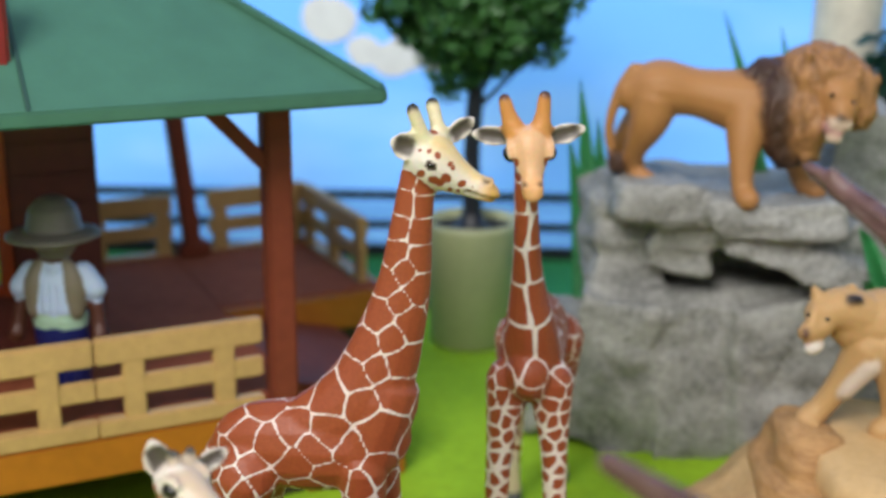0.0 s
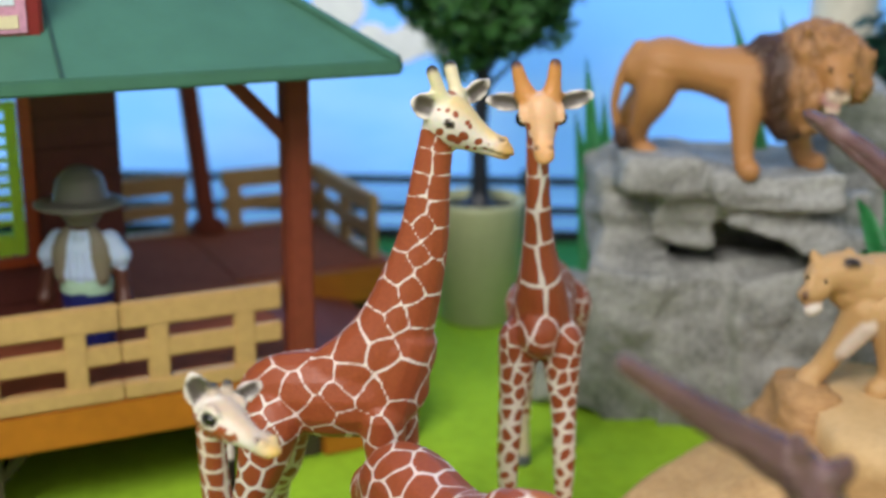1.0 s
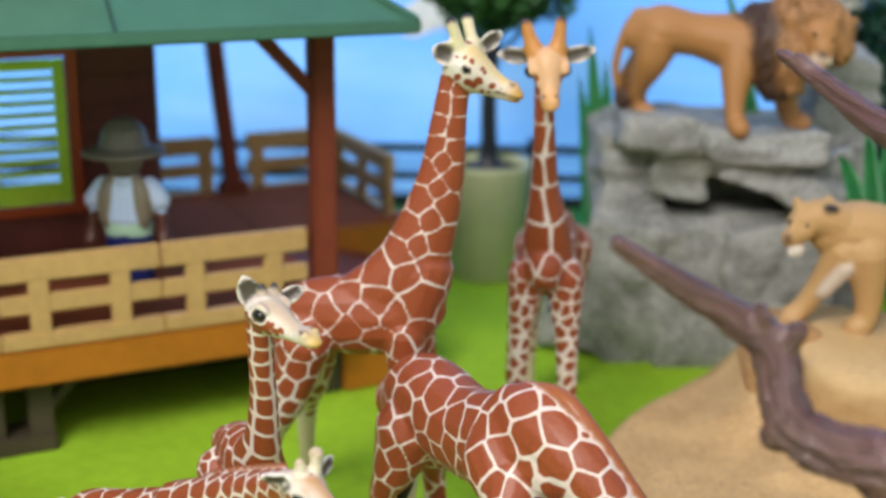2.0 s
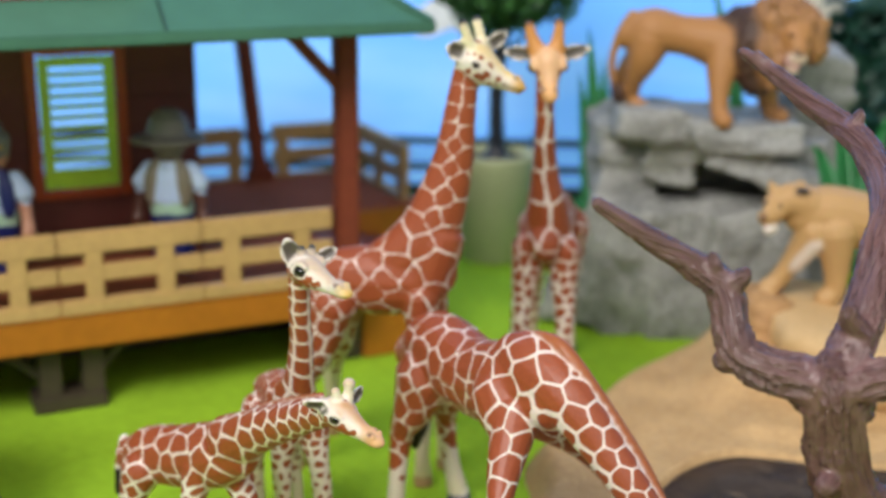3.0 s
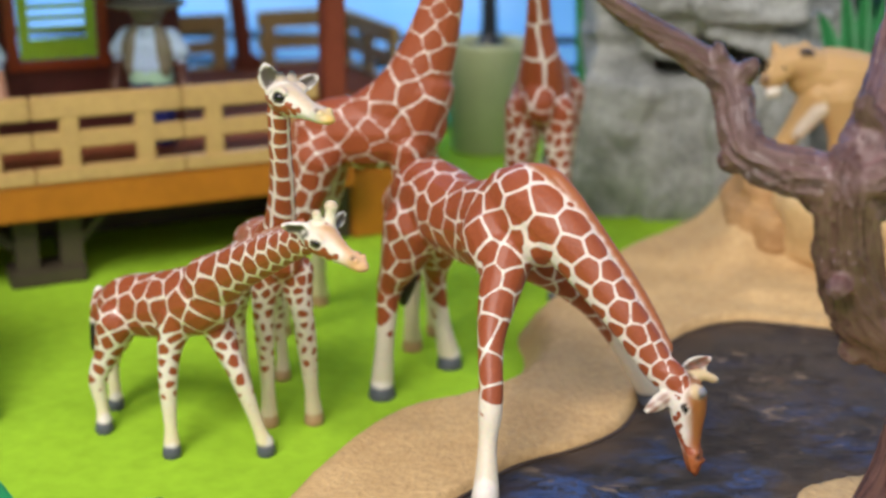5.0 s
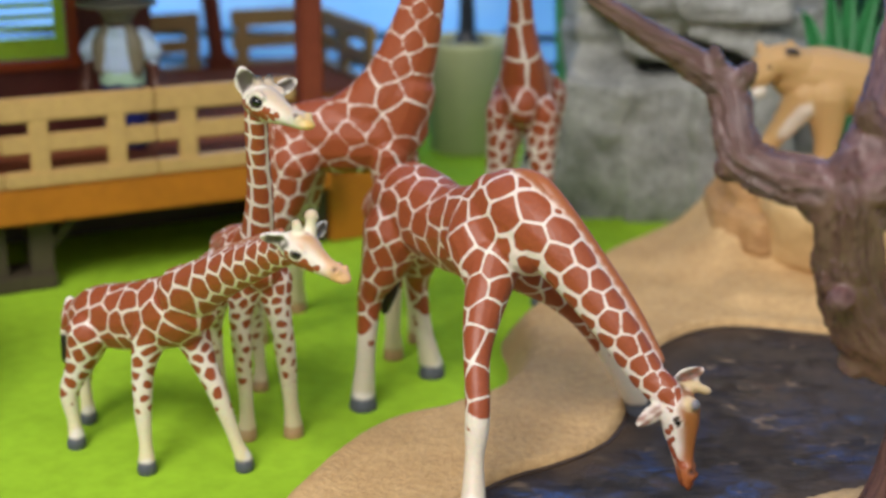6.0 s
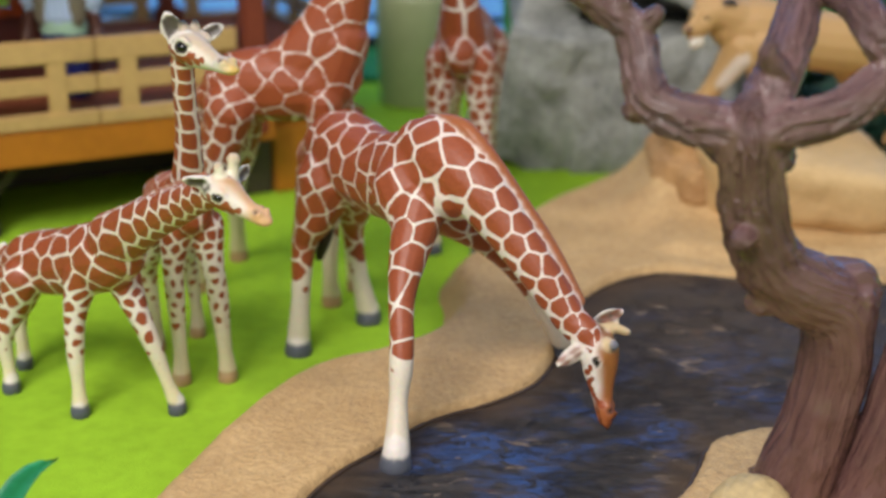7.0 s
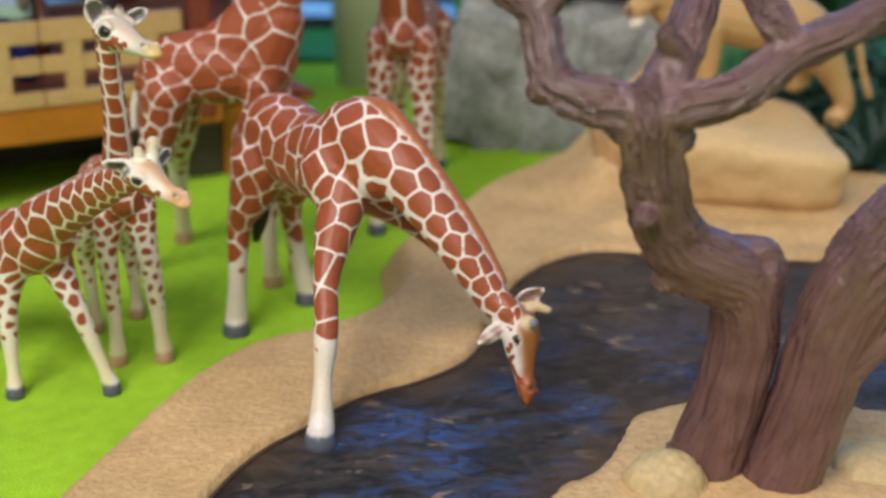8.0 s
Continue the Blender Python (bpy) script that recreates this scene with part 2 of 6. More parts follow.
M["pond"] = pond_material()
M["bark"] = bark_material()
M["sky"] = sky_material()


# ---- helpers for meshes ----
def thing(name, label, category, group="", kind="", at=(0, 0, 0)):
    ob = new(name)
    ob.location = Vector(at) * CM
    return tagged(ob, label, category, group, kind)


def part(name, bm, material, parent=None, label="", smooth=False):
    """Links a bmesh (in centimetres, world places) as one mesh, under its thing."""
    me = bpy.data.meshes.new(name)
    bmesh.ops.scale(bm, vec=(CM, CM, CM), verts=bm.verts)
    if parent is not None:
        top = parent
        off = Vector()
        while top is not None:
            off += top.location
            top = top.parent
        bmesh.ops.translate(bm, vec=-off, verts=bm.verts)
    bm.to_mesh(me)
    bm.free()
    me.materials.append(M[material])
    if smooth:
        me.shade_smooth()
    ob = new(name, me)
    ob.parent = parent
    if label:
        tagged(ob, label)
    return ob


def beam(p, q, w, h, up=(0, 0, 1), bevel=0.06, taper=1.0):
    """A bevelled bar from p to q; w across, h along up."""
    bm = bmesh.new()
    p, q = Vector(p), Vector(q)
    d = (q - p).normalized()
    side = d.cross(Vector(up)).normalized()
    top = side.cross(d)
    v = []
    for c, k in ((p, 1.0), (q, taper)):
        for a, b in ((-1, -1), (1, -1), (1, 1), (-1, 1)):
            v.append(bm.verts.new(c + side * a * w / 2 * k + top * b * h / 2 * k))
    for f in ((0, 1, 2, 3), (7, 6, 5, 4), (0, 4, 5, 1), (1, 5, 6, 2), (2, 6, 7, 3), (3, 7, 4, 0)):
        bm.faces.new([v[i] for i in f])
    bmesh.ops.recalc_face_normals(bm, faces=bm.faces)
    if bevel:
        bmesh.ops.bevel(bm, geom=list(bm.edges), offset=bevel, segments=2, affect="EDGES", clamp_overlap=True)
    return bm


def spline(nodes, steps=5):
    """Rows of x, y, z, r made smooth (Catmull-Rom)."""
    a = np.array(nodes, float)
    ext = np.vstack([2 * a[0] - a[1], a, 2 * a[-1] - a[-2]])
    out = []
    for i in range(1, len(ext) - 2):
        p0, p1, p2, p3 = ext[i - 1], ext[i], ext[i + 1], ext[i + 2]
        for s in range(steps):
            t = s / steps
            out.append(0.5 * (2 * p1 + (p2 - p0) * t + (2 * p0 - 5 * p1 + 4 * p2 - p3) * t * t + (3 * p1 - p0 - 3 * p2 + p3) * t**3))
    out.append(a[-1])
    out = np.array(out)
    out[:, 3] = np.maximum(out[:, 3], 0.02)
    return out


def loft(nodes, sides=14, steps=5, flat=None, round_ends=True):
    """Vertices and faces of a closed tube along nodes; flat=(axis, factor) presses it along an axis."""
    s = spline(nodes, steps)
    if round_ends:
        for end in (0, -1):
            inner = s[1] if end == 0 else s[-2]
            d = s[end, :3] - inner[:3]
            d = d / (np.linalg.norm(d) + 1e-9)
            r = s[end, 3]
            caps = np.array([[*(s[end, :3] + d * r * math.sin(k)), r * math.cos(k)] for k in (0.5, 1.0, 1.4)])
            s = np.vstack([caps[::-1], s]) if end == 0 else np.vstack([s, caps])
    verts, faces = [], []
    tang = np.gradient(s[:, :3], axis=0)
    tang /= np.linalg.norm(tang, axis=1)[:, None] + 1e-9
    ref = np.array([0.0, 0.0, 1.0]) if abs(tang[0, 2]) < 0.8 else np.array([0.0, 1.0, 0.0])
    for i, (c, t) in enumerate(zip(s, tang)):
        x = np.cross(t, ref)
        x /= np.linalg.norm(x) + 1e-9
        y = np.cross(x, t)
        ref = y
        for k in range(sides):
            an = 2 * math.pi * k / sides
            o = (x * math.cos(an) + y * math.sin(an)) * c[3]
            if flat is not None:
                ax = np.array(flat[0], float)
                ax /= np.linalg.norm(ax)
                o = o - ax * (o @ ax) * (1 - flat[1])
            verts.append(c[:3] + o)
    n = len(s)
    for i in range(n - 1):
        for k in range(sides):
            j = (k + 1) % sides
            faces.append((i * sides + k, i * sides + j, (i + 1) * sides + j, (i + 1) * sides + k))
    faces.append(tuple(range(sides))[::-1])
    faces.append(tuple((n - 1) * sides + k for k in range(sides)))
    return verts, faces, s


def tube_bm(nodes, sides=10, steps=4, flat=None):
    bm = bmesh.new()
    v, f, _ = loft(nodes, sides, steps, flat)
    vs = [bm.verts.new(p) for p in v]
    for q in f:
        bm.faces.new([vs[i] for i in q])
    bmesh.ops.recalc_face_normals(bm, faces=bm.faces)
    return bm


def sculpt(tubes, voxel, smooth=6, lumps=None):
    """Merges closed shapes (lists of verts and faces) into one skin; gives the mesh (in centimetres)."""
    V, Fc = [], []
    for v, f in tubes:
        base = len(V)
        V += [tuple(p) for p in v]
        Fc += [tuple(i + base for i in q) for q in f]
    me = bpy.data.meshes.new("raw")
    me.from_pydata(V, [], Fc)
    ob = new("raw", me)
    r = ob.modifiers.new("r", "REMESH")
    r.mode, r.voxel_size = "VOXEL", voxel
    s = ob.modifiers.new("s", "SMOOTH")
    s.factor, s.iterations = 0.5, smooth
    bpy.context.view_layer.update()
    out = bpy.data.meshes.new_from_object(ob.evaluated_get(bpy.context.evaluated_depsgraph_get()))
    bpy.data.objects.remove(ob)
    bpy.data.meshes.remove(me)
    return out


def coords(me):
    a = np.empty(len(me.vertices) * 3)
    me.vertices.foreach_get("co", a)
    return a.reshape(-1, 3)


def normals(me):
    a = np.empty(len(me.vertices) * 3)
    me.vertices.foreach_get("normal", a)
    return a.reshape(-1, 3)


def put(me, co):
    me.vertices.foreach_set("co", np.ascontiguousarray(co).ravel())
    me.update()


def nearest(co, samples):
    """For each place the index of the closest sample x, y, z, r (by skin), in blocks."""
    idx, dist = np.empty(len(co), int), np.empty(len(co))
    for a in range(0, len(co), 4000):
        d = np.linalg.norm(co[a : a + 4000, None] - samples[None, :, :3], axis=2) - samples[None, :, 3]
        idx[a : a + 4000], dist[a : a + 4000] = d.argmin(1), d.min(1)
    return idx, dist


def ball(c, r, squash=(1, 1, 1), seg=14):
    bm = bmesh.new()
    bmesh.ops.create_uvsphere(bm, u_segments=seg, v_segments=max(6, seg // 2), radius=1)
    v = [np.array(c) + np.array(q.co) * r * np.array(squash) for q in bm.verts]
    bm.verts.index_update()
    f = [tuple(q.index for q in face.verts) for face in bm.faces]
    bm.free()
    return v, f


def finish(name, me, material, label, category, paint=None, edge=None, extras=(), group="", kind="", base=None):
    """Turns a sculpted mesh (cm) into a thing in metres, with its paint and small extra shapes (eyes) in the same mesh."""
    co = coords(me)
    nv = len(co)
    V, Fc, mats = [], [], [M[material]]
    if extras:
        bm = bmesh.new()
        bm.from_mesh(me)
        for (v, f), em in extras:
            if M[em] not in mats:
                mats.append(M[em])
            vs = [bm.verts.new(p) for p in v]
            for q in f:
                fc = bm.faces.new([vs[i] for i in q])
                fc.material_index = mats.index(M[em])
        bm.to_mesh(me)
        bm.free()
    total = len(me.vertices)
    if paint is not None:
        full = np.ones((total, 4))
        full[:nv] = paint
        at = me.attributes.new("paint", "FLOAT_COLOR", "POINT")
        at.data.foreach_set("color", full.ravel())
    if edge is not None:
        fe = np.zeros(total)
        fe[:nv] = edge
        at = me.attributes.new("edge", "FLOAT", "POINT")
        at.data.foreach_set("value", fe)
    slots = np.empty(len(me.polygons), np.int32)
    me.polygons.foreach_get("material_index", slots)
    me.materials.clear()
    for q in mats:
        me.materials.append(q)
    me.polygons.foreach_set("material_index", slots)
    me.shade_smooth()
    co = coords(me)
    origin = np.array(base if base is not None else (co[:, 0].mean(), co[:, 1].mean(), co[:, 2].min()))
    put(me, (co - origin) * CM)
    me.name = name
    ob = new(name, me)
    ob.location = Vector(origin) * CM
    return tagged(ob, label, category, group, kind)


def net(places, size, seed, fixed=(), calm=None):
    """The net of a giraffe's coat: cells of the given local size over the skin, the rows of the neck (fixed) first; gives each vertex its share between two cells."""
    rng = np.random.default_rng(seed)

    def warp(p, k, c):
        bend = np.array([noise.noise_vector(Vector(q) * 0.9 + Vector((seed, 0, 0))) for q in p])
        return p + bend * (np.minimum(k, 1.0) * c)[:, None]

    calm = np.full(len(places), 0.42) if calm is None else calm
    co = warp(places, size, calm)
    order = rng.permutation(len(co))[:9000]
    seeds, sizes = np.empty((0, 3)), np.empty(0)
    if len(fixed):
        sizes = np.array(fixed)[:, 3]
        seeds = warp(np.array(fixed)[:, :3], sizes, np.full(len(sizes), 0.14))
    for i in order:
        if len(seeds) == 0 or (np.linalg.norm(seeds - co[i], axis=1) > 0.5 * (sizes + size[i])).all():
            seeds, sizes = np.vstack([seeds, co[i]]), np.append(sizes, size[i])
    out = np.empty(len(co))
    for a in range(0, len(co), 3000):
        d = np.linalg.norm(co[a : a + 3000, None] - seeds[None], axis=2) / sizes[None]
        d.partition(1, axis=1)
        out[a : a + 3000] = d[:, 1] - d[:, 0]
    return np.minimum(out, 1.1)


# the head's stations from poll to lips, in shares of its length: along, top, underside, half the width
SKULL = [(-0.03, 0.16, -0.05, 0.12), (0.04, 0.30, -0.11, 0.21), (0.15, 0.385, -0.16, 0.27), (0.27, 0.375, -0.185, 0.285), (0.40, 0.32, -0.19, 0.245), (0.53, 0.235, -0.165, 0.19), (0.66, 0.165, -0.145, 0.155),
         (0.77, 0.13, -0.135, 0.145), (0.87, 0.11, -0.13, 0.15), (0.95, 0.08, -0.115, 0.135), (1.01, 0.04, -0.085, 0.095), (1.035, -0.005, -0.045, 0.04)]


def skull(c0, axis, up, side, length, deep=1.0, wide=1.0):
    """The skin of a head as one closed loft: a narrow bridge of the nose, broad cheeks and brow."""
    rings, samples = [], []
    at = np.array([q[0] for q in SKULL])
    for x in np.linspace(at[0], at[-1], 26):
        top, low, half = (np.interp(x, at, [q[k] for q in SKULL]) for k in (1, 2, 3))
        top, low, half = top * deep, low * deep, half * wide
        mid, high = (top + low) / 2, (top - low) / 2
        ring = []
        for k in range(24):
            an = 2 * math.pi * k / 24
            h = math.sin(an)
            w = math.copysign(abs(math.cos(an)) ** 0.85, math.cos(an)) * (1 - 0.20 * max(0.0, h) - 0.10 * max(0.0, -h))
            ring.append(c0 + (axis * x + up * (mid + high * h) + side * (half * w)) * length)
        rings.append(ring)
        samples.append([*(c0 + (axis * x + up * mid) * length), min(high, half) * length])
    v = [p for r in rings for p in r]
    f = [(i * 24 + k, i * 24 + (k + 1) % 24, (i + 1) * 24 + (k + 1) % 24, (i + 1) * 24 + k) for i in range(25) for k in range(24)]
    f += [tuple(range(24))[::-1], tuple(25 * 24 + k for k in range(24))]
    return v, f, np.array(samples)


def ear_cup(root, tip, facing, half, thick=0.11, curl=0.55):
    """A cupped ear: a leaf from root to tip, hollow towards facing, with a rounded rim."""
    root, tip, facing = np.array(root, float), np.array(tip, float), np.array(facing, float)
    length = np.linalg.norm(tip - root)
    d = (tip - root) / length
    n = facing - d * (facing @ d)
    n /= np.linalg.norm(n)
    w = np.cross(d, n)
    nu, nv, v = 11, 9, []
    for layer in (0, 1):
        for i in range(nu):
            u = i / (nu - 1)
            r = half * max(0.10, math.sin(math.pi * (0.10 + 0.86 * u) ** 0.9) ** 0.75)
            for j in range(nv):
                a = -1 + 2 * j / (nv - 1)
                hollow = curl * r * a * a - 0.25 * half * math.sin(math.pi * u)
                v.append(root + d * length * u + w * r * a * 0.94 + n * (hollow - layer * thick * (1 - 0.15 * a * a)))
    f, m = [], nu * nv
    for i in range(nu - 1):
        for j in range(nv - 1):
            q = (i * nv + j, i * nv + j + 1, (i + 1) * nv + j + 1, (i + 1) * nv + j)
            f += [q, tuple(m + k for k in q[::-1])]
    for i in range(nu - 1):
        for j in (0, nv - 1):
            q = (i * nv + j, (i + 1) * nv + j, m + (i + 1) * nv + j, m + i * nv + j)
            f.append(q if j == 0 else q[::-1])
    for j in range(nv - 1):
        for i in (0, nu - 1):
            q = (i * nv + j, i * nv + j + 1, m + i * nv + j + 1, m + i * nv + j)
            f.append(q[::-1] if i == 0 else q)
    s = np.array([[*(root + d * length * u - n * 0.1 * half), half * 0.55] for u in np.linspace(0.1, 1, 7)])
    return v, f, s, (d, w, n, length)


SPOTS = {
    "tall": [(-0.24, 0.11, 0.047), (-0.11, 0.16, 0.047), (0.02, 0.16, 0.063), (0.22, 0.12, 0.047), (0.28, 0.09, 0.047), (0.12, -0.24, 0.094), (0.22, -0.24, 0.079), (0.26, -0.10, 0.094), (0.49, -0.08, 0.079), (0.64, -0.05, 0.031), (0.62, -0.16, 0.047), (0.38, -0.30, 0.055), (0.49, -0.25, 0.047), (-0.07, -0.24, 0.079)],
    "drinker": [(0.08, -0.20, 0.039), (0.15, -0.34, 0.046), (0.26, -0.21, 0.033), (0.41, -0.33, 0.052), (0.33, -0.42, 0.046), (0.29, -0.31, 0.039), (0.56, -0.24, 0.039), (0.61, -0.18, 0.039), (0.65, -0.07, 0.059), (0.49, -0.26, 0.033), (-0.10, -0.42, 0.059), (-0.16, -0.15, 0.033)],
    "calf": [(0.02, -0.3, 0.09), (0.3, -0.28, 0.075), (-0.15, -0.38, 0.1), (-0.42, 0.30, 0.059), (-0.44, -0.11, 0.094), (-0.22, -0.15, 0.082), (0.11, -0.24, 0.082), (0.22, -0.19, 0.082), (0.43, -0.11, 0.059), (0.20, -0.09, 0.059), (-0.38, -0.35, 0.094)],
    "upright_calf": [(-0.3, 0.02, 0.06), (-0.32, -0.3, 0.07), (0.02, -0.42, 0.08), (0.2, -0.38, 0.07), (0.34, -0.26, 0.07), (-0.25, -0.13, 0.049), (-0.22, -0.21, 0.049), (-0.12, -0.28, 0.061), (-0.01, -0.30, 0.074), (0.06, -0.39, 0.061), (0.08, -0.12, 0.049), (0.17, -0.08, 0.049), (0.14, -0.27, 0.086), (0.24, -0.12, 0.061), (0.42, -0.13, 0.061), (-0.21, -0.35, 0.049), (-0.08, -0.55, 0.074)],
}
CREAM, WHITE, HOOF, OCHRE = (0.80, 0.67, 0.605), (0.80, 0.72, 0.635), (0.095, 0.102, 0.125), (0.66, 0.40, 0.15)


def giraffe(name, label, body, neck, head, legs, horns, ears, tail, seed, cell, voxel=0.085, hoof=HOOF, mane=None, face=OCHRE, horn_tip=(0.02, 0.018, 0.018),
            eye=0.14, crown=0.8, fills=(), tip=None, tip_at=0.56, horn=None, spots=(), leg=((0, 0.15, 0.4, 0.62), (1, 0.95, 0.62, 0)), shin=(0.70, 0.56, 0.36), throat=1.0, neck_lines=1.0, wide=None,
            eye_s=0.24, eye_u=0.10, deep=1.0, broad=1.0, ear_spots=False, columns=(45, 135, 225, 315), rung=1.0, stagger=0.0, mouth_line=True, eye_out=0.0, line=1.0, spot=1.0):
    """A painted giraffe figure, one skin: limbs are rows of x, y, z, r; head is poll, lips and up; ears are root, tip, facing, half width.
    cell: sizes of the coat's cells on body, neck, legs and head; columns: angles of the neck's rows of patches from its front."""
    tubes, samples, owner, along = [], [], [], []

    def own(v, f, s, who):
        tubes.append((v, f))
        samples.append(s)
        owner.extend([who] * len(s))
        along.extend(np.linspace(0, 1, len(s)))

    def limb(nodes, who, flat=None, sides=14):
        own(*loft(nodes, sides, 5, flat), who)

    c0, c1 = np.array(head[0], float), np.array(head[1], float)
    reach = np.linalg.norm(c1 - c0)
    axis = (c1 - c0) / reach
    up = np.array(head[2], float)
    up = up - axis * (up @ axis)
    up /= np.linalg.norm(up)
    side = np.cross(axis, up)
    limb(body, 0, (np.cross(np.subtract(body[-1][:3], body[0][:3]), (0, 0, 1)), 0.82))
    limb(neck, 1, (side, 0.78))
    spine = samples[-1]
    own(*skull(c0, axis, up, side, reach, deep, broad), 2)
    half = lambda x: np.interp(x, [q[0] for q in SKULL], [q[3] for q in SKULL]) * broad * reach
    eye_at = [c0 + axis * reach * eye_s + up * reach * eye_u + side * k * (half(eye_s) * 0.93 - eye * 0.62 + eye_out) for k in (-1, 1)]
    for k, c in zip((-1, 1), eye_at):
        # brow over the eye, nostril swelling
        b = c + up * eye * 1.05 + side * k * eye * 0.1
        limb([[*(b - axis * eye), eye * 0.55], [*(b + up * 0.2 * eye), eye * 0.62], [*(b + axis * eye * 1.1 - up * 0.1 * eye), eye * 0.45]], 2, None, 10)
        p = c0 + (axis * 0.84 + up * 0.075 * deep) * reach + side * k * half(0.88) * 0.62
        limb([[*(p - axis * 0.05 * reach), 0.05 * reach], [*(p + axis * 0.04 * reach), 0.055 * reach]], 2, None, 10)
    for q in legs:
        limb(q, 3)
        a = np.array(q[-1], float)
        r = a[3]
        limb([[a[0], a[1], a[2] + r * 0.5, r * 0.86], [a[0], a[1] - 0.12 * r, a[2] - 0.30 * r, r * 1.06], [a[0], a[1] - 0.15 * r, a[2] - 0.55 * r, r * 1.05]], 3, None, 16)
    for q in horns:
        limb(q, 4)
    shells = []
    for root, tip_e, facing, r in ears:
        v, f, q, shell = ear_cup(root, tip_e, facing, r, max(0.14, voxel * 2.3))
        own(v, f, q, 5)
        shells.append((np.array(root, float), shell, r))
    limb(tail, 6)
    for q in fills:
        limb(q, 0)
    if mane:
        limb(mane, 7)
    S, owner, along = np.vstack(samples), np.array(owner), np.array(along)
    me = sculpt(tubes, voxel, 3)
    co, nrm = coords(me), normals(me)
    pull = S.copy()
    pull[(owner == 5) | (owner == 4), 3] += 0.06
    who_i, _ = nearest(co, pull)
    who, t = owner[who_i], along[who_i]
    # what lies within an ear's leaf belongs to it
    for root, (d, w, n, length), r in shells:
        q = co - root
        near = (q @ d > 0.12 * length) & (q @ d < length * 1.25) & (np.abs(q @ w) < r * 1.3) & (np.abs(q @ n) < r * 1.3) & (who != 4)
        who[near] = 5
    th = (co - c0) @ axis / reach
    lift = (co - c0) @ up / reach
    lat = np.abs((co - c0) @ side) / np.maximum(half(np.clip(th, 0, 1)), 1e-3)
    size = np.choose(who, [np.full(len(co), cell[0]), cell[1] * (1.25 - 0.7 * t), cell[3], cell[2], 1, 1, 1, 1]).astype(float)
    # cells shrink smoothly from the trunk to neck and limbs
    e = np.empty(len(me.edges) * 2, int)
    me.edges.foreach_get("vertices", e)
    e = e.reshape(-1, 2)
    deg = np.bincount(e.ravel(), minlength=len(co))
    for _ in range(25):
        acc = np.bincount(e[:, 0], size[e[:, 1]], len(co)) + np.bincount(e[:, 1], size[e[:, 0]], len(co))
        size = 0.4 * size + 0.6 * acc / np.maximum(deg, 1)
    # the neck's patches stand in rows, like rungs of a ladder
    rng = np.random.default_rng(seed + 5)
    fixed = []
    step = np.r_[0, np.cumsum(np.linalg.norm(np.diff(spine[:, :3], axis=0), axis=1))]
    at = step[-1] * 0.24
    while at < step[-1] * 0.97:
        share = at / step[-1]
        gap = cell[1] * (1.5 - 0.85 * share) * rung
        for k, an in enumerate(columns):
            a = at + gap * (stagger * (k % 2) + rng.uniform(-0.13, 0.13))
            c = np.array([np.interp(a, step, spine[:, j]) for j in range(4)])
            tang = np.array([np.interp(min(a + 0.3, step[-1]), step, spine[:, j]) - np.interp(a - 0.3, step, spine[:, j]) for j in range(3)])
            tang /= np.linalg.norm(tang)
            fr = axis - tang * (axis @ tang)
            fr /= np.linalg.norm(fr)
            an = radians(an + rng.uniform(-6, 6))
            p = c[:3] + (fr * math.cos(an) + np.cross(tang, fr) * math.sin(an) * 0.8) * c[3] * 0.95
            fixed.append([*p, gap * 0.92])
        at += gap * rng.uniform(0.9, 1.1)
    edge = net(co, size, seed, fixed, np.where(who == 1, 0.14, 0.34))
    edge = np.minimum(edge / line, 1.1)
    paint = np.zeros((len(co), 4))
    paint[:, :3], paint[:, 3] = CREAM, 1.0
    nk = who == 1
    paint[nk, 3] = neck_lines
    fore = np.array(neck[-1][:3]) - np.array(neck[1][:3])
    fore = fore / np.linalg.norm(fore)
    front = (axis - fore * (axis @ fore))
    front /= np.linalg.norm(front)
    chest = (who == 0) & ((co - np.array(neck[2][:3])) @ fore > -0.8)
    soft = np.clip((nrm @ front - 0.1) * 1.6, 0, 1) * (nk | chest)
    paint[:, 3] *= 1 - soft * (1 - throat)
    paint[soft > 0.5, :3] = WHITE
    leg_at, leg = leg, who == 3
    paint[leg, 3] = np.interp(t[leg], leg_at[0], leg_at[1])
    low_leg = np.clip((t[leg] - 0.35) * 2.2, 0, 0.85)[:, None]
    paint[leg, :3] = np.array(WHITE) * (1 - low_leg) + np.array(shin) * low_leg
    for lg in legs:
        a = np.array(lg[-1])
        near = leg & (np.linalg.norm(co[:, :2] - a[:2], axis=1) < a[3] * 2.0)
        paint[near & (co[:, 2] < a[2] + a[3] * 2.5), 3] = 0
        paint[near & (co[:, 2] < a[2] + a[3] * 0.42), :3] = hoof
    hd = who == 2
    ridge = np.clip((nrm[hd] @ up - 0.15) * 1.8, 0, 1) * np.clip(1.75 - lat[hd] * 1.9, 0, 1) * crown
    if wide is not None:
        ridge = np.clip((nrm[hd] @ up + wide) * 2.4, 0, 1) * crown
    mouth = np.clip((th[hd] - tip_at) * 4.5, 0, 1)
    paint[hd, :3] = WHITE
    for w, shade in ((ridge, face), (mouth, tip or face)):
        paint[hd, :3] = paint[hd, :3] * (1 - w)[:, None] + np.array(shade) * w[:, None]
    # painted spots of the face, both cheeks alike: along, up, radius, in shares of the way from eye to mouth
    e0, m1 = (eye_at[0] + eye_at[1]) / 2, c1
    ls = np.linalg.norm(m1 - e0)
    fa = (m1 - e0) / ls
    fu = up - fa * (up @ fa)
